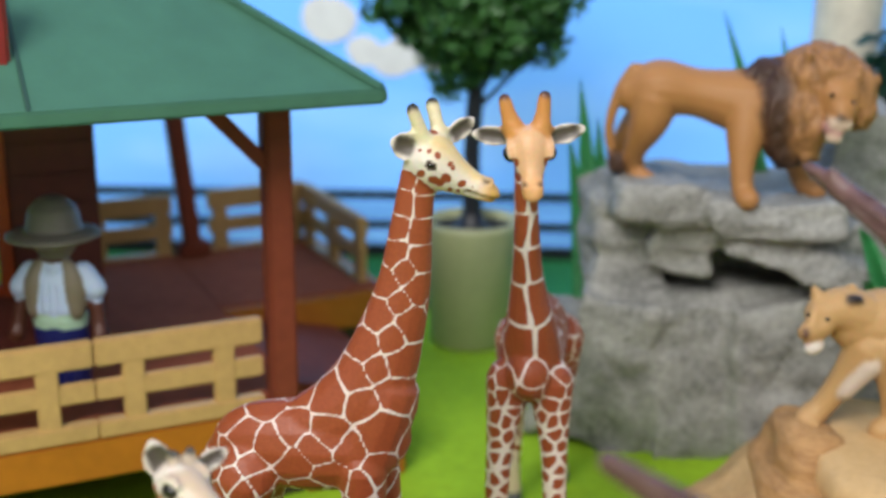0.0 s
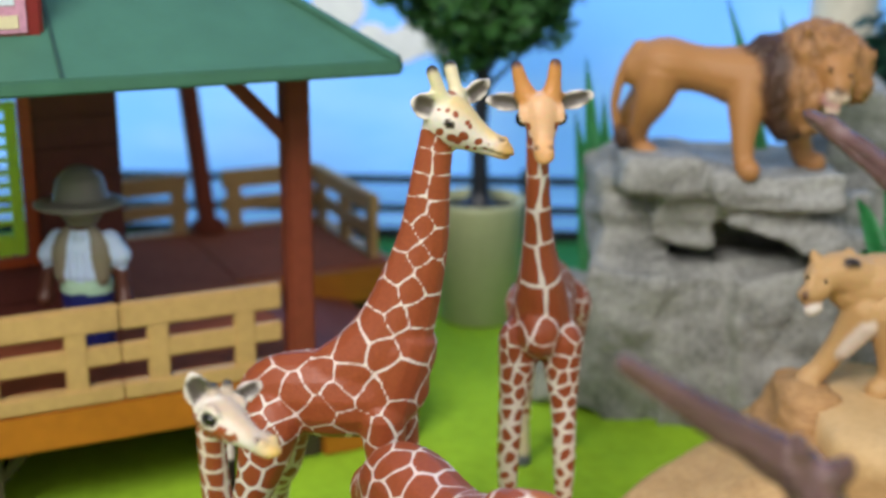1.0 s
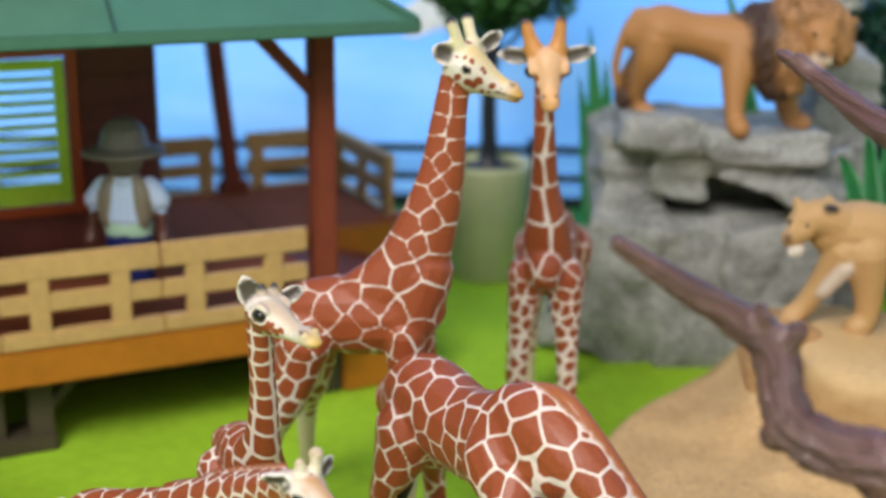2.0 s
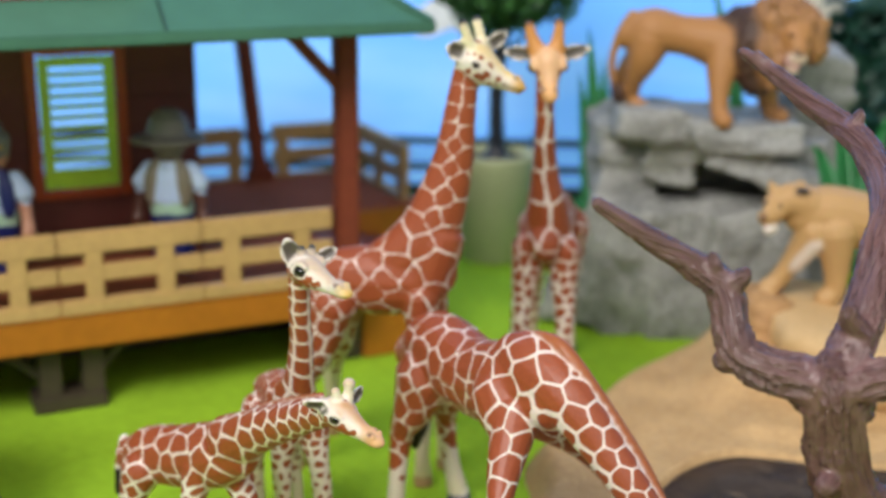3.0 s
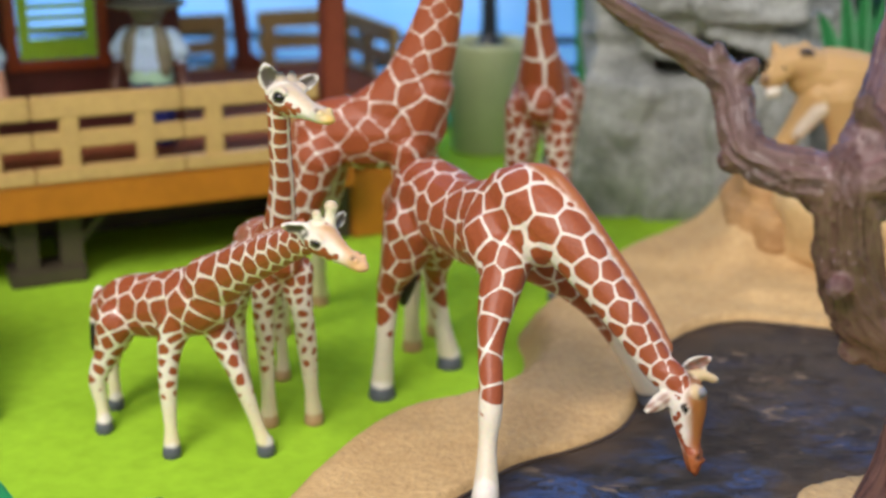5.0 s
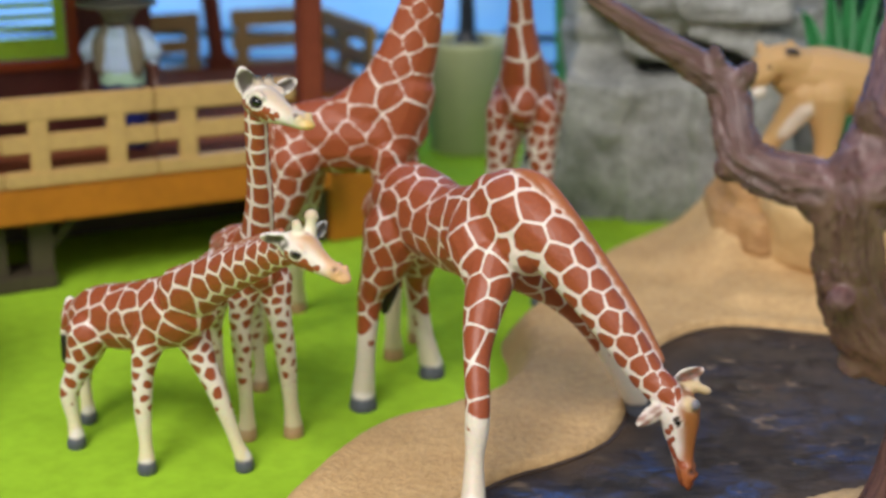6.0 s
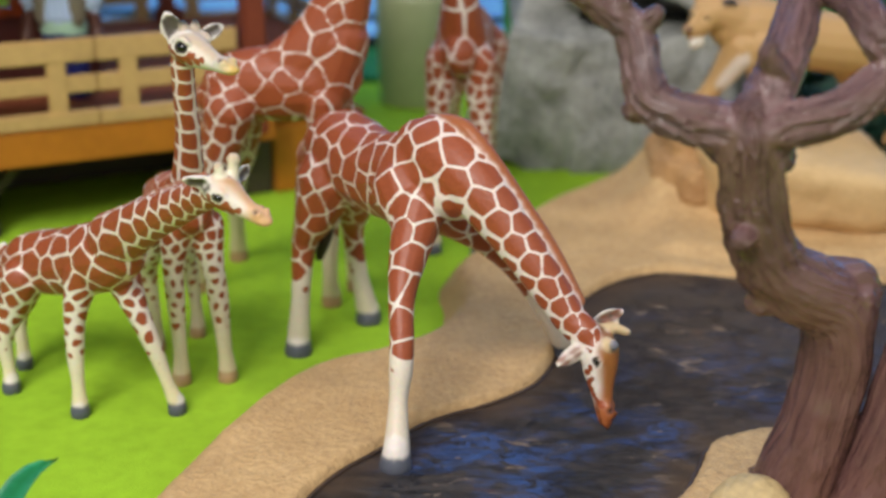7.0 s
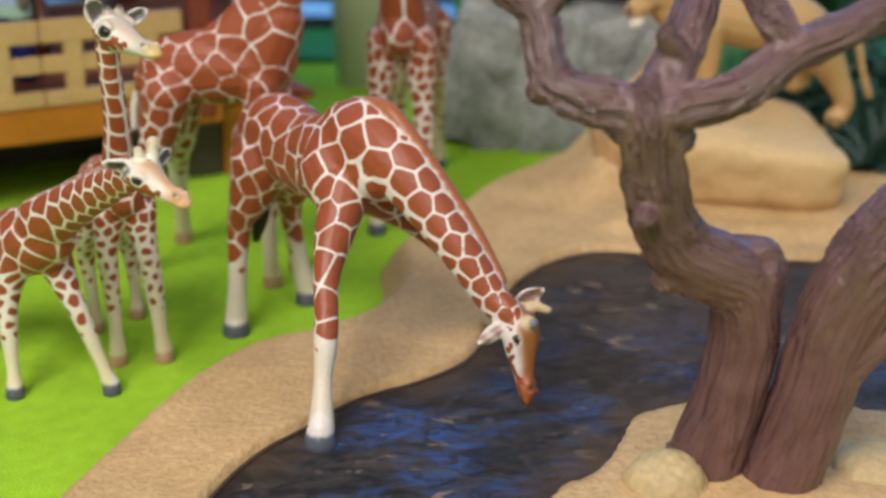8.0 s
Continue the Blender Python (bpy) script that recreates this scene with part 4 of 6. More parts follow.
part("eave_trim", beam(hut(EA + 0.02, EB, EZ + 0.3), hut(EA + 0.02, BB, EZ + 0.3), 0.25, 0.5, (0, 0, 1), 0.08), "roof", roof)

for a in (-7.9, -19.0):
    part("seam", beam(hut(a, EB - 0.05, EZ + 0.52), hut(a + 0.3, RB, RZ + 0.52), 0.12, 0.08, (0, 0, 1), 0.02), "seam", roof)

# sign on the roof
sign = thing("roof_sign", "dark red framed sign with pink picture on the hut roof", "sign", at=hut(-10.5, -1.0, 18.2))
part("board", hut_box(-14.5, -8.05, -2.2, -1.5, 17.3, 20.8, 0.12), "sign", sign)
part("picture", hut_box(-14.2, -8.55, -2.28, -2.2, 17.75, 20.4, 0.02), "signface", sign, "pink sticker")
for k in range(5):
    part("print_bar", hut_box(-13.9 + k * 1.08, -13.2 + k * 1.08, -2.32, -2.28, 18.6, 20.0, 0.01), "white", sign)
part("print_bar", hut_box(-13.9, -8.8, -2.32, -2.28, 17.9, 18.3, 0.01), "cream", sign)


# ---- dolls on the deck ----
def figure(name, label, category, group, material, limbs, voxel, blur=0, smooth=4, flats=()):
    """A one-piece painted figure from limbs: (rows, colour, flat)."""
    tubes, S, own = [], [], []
    for nodes, col, flat in limbs:
        if nodes[0] == "disc":
            v, f = ball(nodes[1], nodes[2], flat, 28)
            s = np.array([[*(np.array(nodes[1]) + nodes[2] * k * np.array((math.cos(a), math.sin(a), 0))), 0.14] for k in (0.3, 0.6, 0.9) for a in np.arange(0, 6.28, 0.4)])
        else:
            v, f, s = loft(nodes, 16, 5, flat)
        tubes.append((v, f))
        S.append(s)
        own += [col] * len(s)
    S, own = np.vstack(S), np.array(own)
    me = sculpt(tubes, voxel, smooth)
    co = coords(me)
    i, _ = nearest(co, S)
    paint = np.zeros((len(co), 4))
    paint[:, :3] = own[i]
    return finish(name, me, material, label, category, paint, np.zeros(len(co)), (), group)


def doll(name, label, x, y, skin, hat, brim, K):
    z, W, N, D = 5.0, (0.60, 0.74, 0.97), (0.012, 0.016, 0.13), (0.48, 0.70, 0.50)
    press = ((0, 1, 0), 0.72)
    limbs = [([(x + s * 0.45, y, z + 0.25, 0.48), (x + s * 0.45, y, z + 2.3, 0.5)], N, None) for s in (-1, 1)]
    limbs += [([(x, y, z + 2.35, 0.98), (x, y, z + 2.75, 0.98)], N, press), ([(x, y, z + 3.05, 1.02), (x, y, z + 3.12, 1.0)], D, press), ([(x, y - 0.02, z + 3.5, 0.99), (x, y - 0.02, z + 3.52, 0.99)], W, press),
              ([(x, y, z + 3.8, 0.96), (x, y, z + 4.4, 0.86), (x, y, z + 4.9, 0.6), (x, y, z + 5.15, 0.42)], W, press)]
    for s in (-1, 1):
        limbs.append(([(x + s * 0.66, y - 0.42, z + 3.5, 0.4), (x + s * 0.64, y - 0.42, z + 4.3, 0.4), (x + s * 0.52, y - 0.3, z + 4.95, 0.3)], K, press))
        limbs.append(([(x + s * 0.95, y, z + 4.75, 0.36), (x + s * 1.32, y - 0.05, z + 4.15, 0.42)], W, None))
        limbs.append(([(x + s * 1.32, y - 0.05, z + 3.6, 0.28), (x + s * 1.45, y - 0.2, z + 2.9, 0.26), (x + s * 1.5, y - 0.35, z + 2.5, 0.32)], skin, None))
    for k in (-0.3, -0.02, 0.26):
        limbs.append(([(x + k, y - 0.70, z + 3.45, 0.07), (x + k * 0.9, y - 0.66, z + 4.3, 0.07), (x + k * 0.6, y - 0.50, z + 4.75, 0.06)], (0.16, 0.26, 0.50), None))
    limbs.append(([(x, y - 0.35, z + 4.95, 0.25), (x, y - 0.3, z + 5.05, 0.22)], D, None))
    limbs.append(([(x, y, z + 5.2, 0.45), (x, y, z + 5.6, 0.7), (x, y, z + 6.1, 0.72)], skin, None))
    if brim:
        limbs.append((("disc", (x, y - 0.1, z + 6.1), 1.68), hat, (1, 1, 0.13)))
        limbs.append(([(x, y, z + 6.3, 0.98), (x, y, z + 6.55, 0.95)], hat, None))
        limbs.append((("disc", (x, y, z + 7.0), 0.75), hat, (1, 1, 0.5)))
    else:
        limbs.append(([(x, y, z + 6.25, 0.84), (x, y, z + 6.6, 0.78), (x, y, z + 6.75, 0.6)], hat, None))
        limbs.append((("disc", (x, y - 0.55, z + 6.15), 0.75), (0.55, 0.36, 0.04), (1, 1, 0.2)))
    return figure(name, label, "toy doll", "dolls on the deck", "doll", limbs, 0.07)


doll("toy_doll", "plastic ranger doll with grey hat, khaki vest, navy trousers", -14.2, 38.9, (0.10, 0.03, 0.015), (0.21, 0.19, 0.155), True, (0.25, 0.21, 0.14))
doll("toy_doll", "plastic doll with yellow-brown cap, navy vest and white shirt on deck", -21.1, 36.2, (0.62, 0.30, 0.18), (0.20, 0.22, 0.18), False, (0.02, 0.03, 0.15))

# ---- fence behind ----
fence = thing("fence", "black plastic rail fence in front of the sky", "fence", at=(0, 74, 0.7))
for z, h in ((4.3, 0.5), (2.4, 0.5), (0.75, 0.75)):
    part("rail", beam((-60, 74, z), (60, 74, z), 0.5, h, (0, 0, 1), 0.06), "black", fence)
for x in range(-56, 61, 14):
    part("fence_post", beam((x + 2.0, 74.3, 0.6), (x + 2.0, 74.3, 5.0), 0.6, 0.6, (0, 1, 0), 0.08), "black", fence)

# ---- potted tree ----
tree = thing("potted_tree", "small leafy artificial tree in a sage green pot", "potted plant", at=(-0.5, 60.8, 0))
bm = bmesh.new()
prof = [(1.95, 0.0), (2.06, 0.1), (2.38, 6.1), (2.44, 6.5), (2.30, 6.5), (2.24, 5.8)]
rings = [[bm.verts.new((-0.5 + r * math.cos(k * math.pi / 20), 60.0 + r * math.sin(k * math.pi / 20), z)) for k in range(40)] for r, z in prof]
for a, b in zip(rings, rings[1:]):
    for k in range(40):
        bm.faces.new((a[k], a[(k + 1) % 40], b[(k + 1) % 40], b[k]))
bm.faces.new(rings[0][::-1])
bmesh.ops.recalc_face_normals(bm, faces=bm.faces)
part("pot", bm, "pot", tree, "sage green pot", smooth=True)
bm = bmesh.new()
bm.faces.new([bm.verts.new((-0.5 + 2.26 * math.cos(k * math.pi / 20), 60.0 + 2.26 * math.sin(k * math.pi / 20), 6.0)) for k in range(40)])
part("soil", bm, "soil", tree)
part("trunk", tube_bm([(-0.5, 60, 5.9, 1.1), (-0.47, 60, 6.6, 0.6), (-0.45, 60, 7.5, 0.48), (-0.5, 60, 10, 0.42), (-0.35, 60, 13, 0.42), (-0.4, 60, 17, 0.25)], 10), "black", tree, "thin dark trunk", True)
for k in range(7):
    an = k * 0.9
    part("limb", tube_bm([(-0.4, 60, 12 + k * 0.4, 0.16), (-0.4 + 2 * math.cos(an), 60 + 2 * math.sin(an), 14 + k * 0.5, 0.11), (-0.4 + 4 * math.cos(an), 60 + 4 * math.sin(an), 15.5 + k * 0.6, 0.05)], 6), "black", tree)


def leaves(n, centre, radii, size, seed):
    """A crown of small folded leaves, thinner towards an uneven rim."""
    rng = random.Random(seed)
    vs, fs = [], []
    for _ in range(n):
        d = Vector((rng.gauss(0, 1), rng.gauss(0, 1), rng.gauss(0, 1))).normalized()
        lump = 0.86 + 0.3 * noise.noise(d * 2.3 + Vector((seed, 0, 0)))
        r = lump * (rng.random() ** 0.28)
        c = Vector(centre) + Vector((d.x * radii[0], d.y * radii[1], d.z * radii[2])) * r
        n1 = (d + Vector((rng.uniform(-0.8, 0.8), rng.uniform(-0.8, 0.8), rng.uniform(-0.8, 0.8)))).normalized()
        t1 = n1.orthogonal().normalized()
        t1 = (Matrix.Rotation(rng.uniform(0, 6.28), 3, n1) @ t1)
        t2 = n1.cross(t1)
        s = size * rng.uniform(0.7, 1.3)
        b = len(vs)
        vs += [c - t1 * s, c + t2 * s * 0.45 + n1 * s * 0.15, c + t1 * s, c - t2 * s * 0.45 + n1 * s * 0.15]
        fs += [(b, b + 1, b + 2), (b, b + 2, b + 3)]
    bm = bmesh.new()
    q = [bm.verts.new(p) for p in vs]
    for f in fs:
        bm.faces.new([q[i] for i in f])
    return bm


part("crown", leaves(5200, (-0.3, 60.3, 18.3), (5.9, 5.6, 5.6), 0.55, 3), "leaf", tree, "dense small dark green leaves")


# ---- rocks ----
def block(c, size, rz=0.0, tilt=(0, 0), seed=0):
    rng = random.Random(seed)
    m = Matrix.Translation(c) @ Euler((radians(tilt[0]), radians(tilt[1]), radians(rz))).to_matrix().to_4x4()
    v = []
    for a in (-0.5, 0.5):
        for b in (-0.5, 0.5):
            for k in (-0.5, 0.5):
                j = [rng.uniform(0.82, 1.08) for _ in range(3)]
                v.append(np.array(m @ Vector((a * size[0] * j[0], b * size[1] * j[1], k * size[2] * j[2]))))
    f = [(0, 1, 3, 2), (4, 6, 7, 5), (0, 4, 5, 1), (2, 3, 7, 6), (0, 2, 6, 4), (1, 5, 7, 3)]
    return v, f


def rock(name, label, blocks, amp, voxel=0.22):
    me = sculpt(blocks, voxel, 5)
    co, nr = coords(me), normals(me)
    d = np.empty(len(co))
    for k, p in enumerate(co):
        low = min(max((7.8 - p[2]) / 0.8, 0.0), 1.0)
        strata = 0.5 * noise.fractal(Vector(p * np.array((0.28, 0.28, 0.9))), 0.9, 2.0, 5) + 0.4 * noise.ridged_multi_fractal(Vector(p * np.array((0.16, 0.16, 0.5))), 0.8, 2.1, 4, 0.9, 2.0) - 0.3
        near = noise.voronoi(Vector(p * np.array((0.42, 0.42, 0.17))) + Vector((3.0, 1.0, 0.0)))[0]
        crack = 0.45 * noise.fractal(Vector(p * np.array((0.35, 0.35, 0.3))), 0.9, 2.0, 5) - 0.32 * max(0.0, 0.16 - (near[1] - near[0])) / 0.16
        d[k] = strata * (1 - 0.65 * low) + crack * low
    put(me, co + nr * (d * amp)[:, None])
    return finish(name, me, "rock", label, "toy rock", group="rocks")


rock("lion_rock", "tall grey moulded plastic rock with a cave under its slab", [
    block((9.6, 50.2, 3.6), (10.4, 7.4, 7.4), 3, (2, 0), 1),
    block((6.2, 48.4, 3.5), (3.4, 4.6, 7.2), -12, (4, 3), 2),
    block((9.0, 48.0, 3.5), (3.6, 4.6, 7.3), 6, (3, 0), 13),
    block((12.9, 48.2, 3.6), (5.0, 5.2, 7.4), 4, (2, -3), 3),
    block((10.0, 52.0, 8.6), (9.5, 5.0, 4.6), 0, (0, 0), 14),
    block((6.2, 49.6, 8.6), (3.0, 5.2, 4.0), 6, (0, 0), 6),
    block((8.7, 48.4, 8.8), (2.6, 5.2, 2.0), -8, (-3, 6), 15),
    block((6.9, 47.8, 10.85), (3.2, 6.0, 1.7), 8, (-3, 3), 4),
    block((9.2, 48.2, 10.45), (3.6, 6.4, 1.5), -4, (-4, -2), 16),
    block((12.3, 47.6, 10.3), (5.2, 7.0, 1.5), -6, (-5, -3), 5),
    block((12.9, 47.6, 8.75), (6.2, 6.2, 1.35), -4, (-3, 17), 12),
    block((13.9, 48.2, 9.4), (3.4, 5.4, 1.2), 10, (-2, -6), 17),
], 0.5, 0.2)
rock("lion_rock", "small grey moulded rock leaning against the tall rock", [block((4.0, 49.5, 2.6), (2.6, 4.4, 5.6), -10, (0, 6), 8), block((4.9, 48.6, 1.8), (2.0, 3.0, 3.8), 10, (0, 0), 9)], 0.45)
rock("lion_rock", "upright grey moulded rock behind the lion figure", [block((15.6, 51.5, 7.0), (3.4, 3.4, 14.4), 12, (0, 4), 10), block((16.6, 50.8, 5.0), (3.0, 3.6, 10.0), -12, (0, 0), 11)], 0.5)


# ---- lions ----
def cat(name, label, limbs, fur, voxel=0.12, mane=None, eyes=()):
    """A painted lion figure, one skin. limbs: (rows, colour); mane: rows that are roughened into locks."""
    tubes, S, own = [], [], []
    for nodes, col in limbs:
        v, f, s = loft(nodes, 14, 5)
        tubes.append((v, f))
        S.append(s)
        own += [col] * len(s)
    S, own = np.vstack(S), np.array(own)
    me = sculpt(tubes, voxel, 3)
    co, nr = coords(me), normals(me)
    i, _ = nearest(co, S)
    col = own[i]
    if mane:
        hairy = (np.abs(col - np.array(mane[0])).sum(1) < 0.02) | (np.abs(col - np.array(mane[1])).sum(1) < 0.02)
        d = np.array([noise.fractal(Vector(p * np.array((3.6, 3.6, 1.1))), 0.8, 2.0, 3) for p in co]) * 0.14
        co = co + nr * np.where(hairy, d, 0)[:, None]
        put(me, co)
    e = np.empty(len(me.edges) * 2, int)
    me.edges.foreach_get("vertices", e)
    e = e.reshape(-1, 2)
    deg = np.bincount(e.ravel(), minlength=len(co))[:, None]
    keep = ~hairy if mane else np.ones(len(co), bool)
    for step in range(14 if mane else 3):
        acc = np.stack([np.bincount(e[:, 0], col[e[:, 1], k], len(co)) + np.bincount(e[:, 1], col[e[:, 0], k], len(co)) for k in range(3)], 1)
        col = np.where((keep & (step > 2))[:, None], col, 0.4 * col + 0.6 * acc / np.maximum(deg, 1))
    if mane:
        lock = np.array([noise.fractal(Vector(p * np.array((3.6, 3.6, 1.1))), 0.8, 2.0, 3) for p in co])
        col = col * np.where(hairy, np.clip(1 + 0.45 * lock, 0.5, 1.5), 1)[:, None]
    paint = np.zeros((len(co), 4))
    paint[:, :3] = col
    return finish(name, me, "hide", label, "lion figure", paint, np.zeros(len(co)), [(ball(c, r), "eye") for c, r in eyes], "lion figures")


TAN, DARK, MANE, PALE, LIGHT = (0.43, 0.20, 0.066), (0.060, 0.028, 0.017), (0.34, 0.165, 0.062), (0.66, 0.50, 0.38), (0.54, 0.32, 0.13)
INK, PINK = (0.02, 0.012, 0.01), (0.55, 0.28, 0.26)
cat("lion_figure", "tawny male lion figure with dark brown mane standing on rock", [
    ([(6.4, 46.8, 15.1, 0.85), (7.3, 46.6, 15.3, 1.12), (8.7, 46.5, 15.15, 0.95), (10.4, 46.4, 14.85, 1.28), (11.3, 46.2, 14.8, 1.35)], TAN),
    ([(11.3, 46.1, 15.7, 0.9), (11.75, 45.95, 15.5, 1.25), (11.85, 45.7, 14.3, 1.25), (12.05, 45.5, 13.3, 0.85)], DARK),
    ([(12.6, 45.75, 16.0, 1.15), (13.1, 45.5, 16.0, 1.3), (14.0, 45.2, 15.6, 1.12), (14.45, 45.0, 14.8, 0.75)], MANE),
    ([(12.7, 45.3, 15.0, 1.1), (12.65, 45.05, 14.0, 0.95), (12.75, 44.95, 13.2, 0.5)], MANE),
    ([(13.45, 44.95, 15.6, 0.88), (13.6, 44.55, 15.3, 0.82), (13.66, 44.25, 14.95, 0.6)], TAN),
    ([(13.58, 44.15, 15.4, 0.3), (13.62, 43.88, 14.9, 0.26)], TAN),
    ([(13.36, 43.92, 14.55, 0.24), (13.42, 43.82, 14.5, 0.27)], PALE),
    ([(13.85, 43.92, 14.45, 0.24), (13.8, 43.82, 14.45, 0.26)], PALE),
    ([(13.55, 43.66, 14.75, 0.15), (13.7, 43.66, 14.7, 0.14)], INK),
    ([(13.25, 43.95, 14.28, 0.22), (13.5, 43.88, 14.2, 0.24)], PINK),
    ([(13.3, 43.95, 13.95, 0.22), (13.5, 43.9, 13.92, 0.24)], PALE),
    ([(12.6, 44.75, 16.65, 0.34), (12.5, 44.6, 16.9, 0.2)], MANE),
    ([(14.75, 44.8, 15.9, 0.34), (14.98, 44.7, 15.95, 0.2)], MANE),
    ([(7.1, 46.4, 14.9, 0.95), (6.9, 46.4, 14.0, 0.78), (6.5, 46.9, 12.9, 0.48), (6.45, 47.3, 12.2, 0.4), (6.6, 47.3, 11.75, 0.4), (6.95, 47.1, 11.55, 0.42)], TAN),
    ([(7.2, 47.4, 14.4, 0.9), (6.1, 48.3, 12.9, 0.46), (6.3, 48.4, 11.9, 0.4), (6.6, 48.3, 11.65, 0.38)], TAN),
    ([(10.6, 45.9, 14.6, 0.95), (10.45, 45.4, 13.6, 0.72), (10.35, 45.0, 12.6, 0.48), (10.4, 44.75, 11.7, 0.42), (10.55, 44.4, 11.45, 0.46)], TAN),
    ([(12.4, 46.6, 13.4, 0.85), (12.9, 47.1, 12.3, 0.55), (13.2, 47.1, 11.5, 0.46), (13.6, 46.8, 11.35, 0.46)], TAN),
    ([(6.3, 46.6, 16.0, 0.3), (5.75, 46.6, 15.2, 0.22), (5.4, 46.7, 13.8, 0.2), (5.55, 46.8, 12.7, 0.2)], TAN),
    ([(5.6, 46.8, 12.6, 0.26), (5.75, 46.8, 12.1, 0.32)], DARK),
], "hide", 0.1, (DARK, MANE), [((13.22, 43.84, 15.52), 0.085), ((13.98, 43.9, 15.26), 0.085)])
cat("lioness_figure", "sandy lioness figure with open mouth standing on sand mound", [
    ([(11.72, 38.05, 5.18, 0.17), (11.62, 37.9, 5.1, 0.16)], LIGHT),
    ([(11.95, 37.9, 5.15, 0.17), (11.88, 37.75, 5.08, 0.16)], LIGHT),
    ([(12.2, 37.95, 5.15, 0.17), (12.15, 37.8, 5.08, 0.16)], LIGHT),
    ([(13.3, 38.4, 8.7, 0.95), (14.4, 38.6, 8.6, 1.22), (16.6, 38.9, 8.1, 1.25), (18.6, 39.3, 7.8, 1.25), (19.8, 39.5, 7.2, 0.9)], LIGHT),
    ([(13.4, 38.3, 9.0, 0.85), (12.65, 38.05, 9.25, 0.76), (12.05, 37.8, 9.15, 0.58)], LIGHT),
    ([(11.95, 37.55, 8.85, 0.48), (11.5, 37.25, 8.68, 0.33)], LIGHT),
    ([(11.75, 37.45, 9.35, 0.2), (11.6, 37.2, 8.95, 0.2)], LIGHT),
    ([(11.72, 37.35, 8.42, 0.12), (11.5, 37.15, 8.42, 0.12)], PINK),
    ([(11.85, 37.35, 8.2, 0.27), (11.65, 37.2, 8.15, 0.24)], (0.74, 0.66, 0.58)),
    ([(11.38, 37.02, 8.72, 0.16), (11.36, 37.0, 8.62, 0.13)], (0.10, 0.04, 0.025)),
    ([(12.95, 38.2, 9.75, 0.3), (13.05, 38.2, 9.92, 0.2)], LIGHT),
    ([(12.92, 37.6, 9.7, 0.2), (13.1, 37.66, 9.68, 0.2)], INK),
    ([(11.9, 37.95, 9.72, 0.26), (11.78, 37.95, 9.95, 0.15)], LIGHT),
    ([(13.8, 38.1, 7.9, 0.85), (13.05, 38.3, 6.6, 0.5), (12.45, 38.4, 5.6, 0.42), (12.0, 38.3, 5.2, 0.46)], LIGHT),
    ([(13.75, 37.7, 7.5, 0.46), (13.1, 37.95, 6.4, 0.30)], (0.68, 0.56, 0.46)),
    ([(14.6, 37.9, 7.9, 0.9), (14.8, 37.9, 6.2, 0.55), (14.75, 37.9, 5.3, 0.46), (14.4, 37.8, 5.0, 0.5)], LIGHT),
    ([(19.6, 39.0, 7.0, 1.0), (20.6, 39.3, 5.6, 0.6), (21.2, 39.4, 4.3, 0.42), (20.8, 39.3, 3.8, 0.46)], LIGHT),
    ([(18.9, 40.2, 7.0, 1.0), (19.3, 40.6, 5.8, 0.6), (19.6, 40.7, 5.2, 0.42), (19.2, 40.6, 5.0, 0.44)], LIGHT),
    ([(20.2, 39.6, 7.9, 0.3), (21.4, 39.9, 7.2, 0.2), (22.0, 40.1, 5.6, 0.17), (22.4, 40.2, 4.6, 0.2)], LIGHT),
], "hide", 0.08, None, [((11.5, 37.3, 9.27), 0.075), ((12.1, 37.24, 9.15), 0.08)])

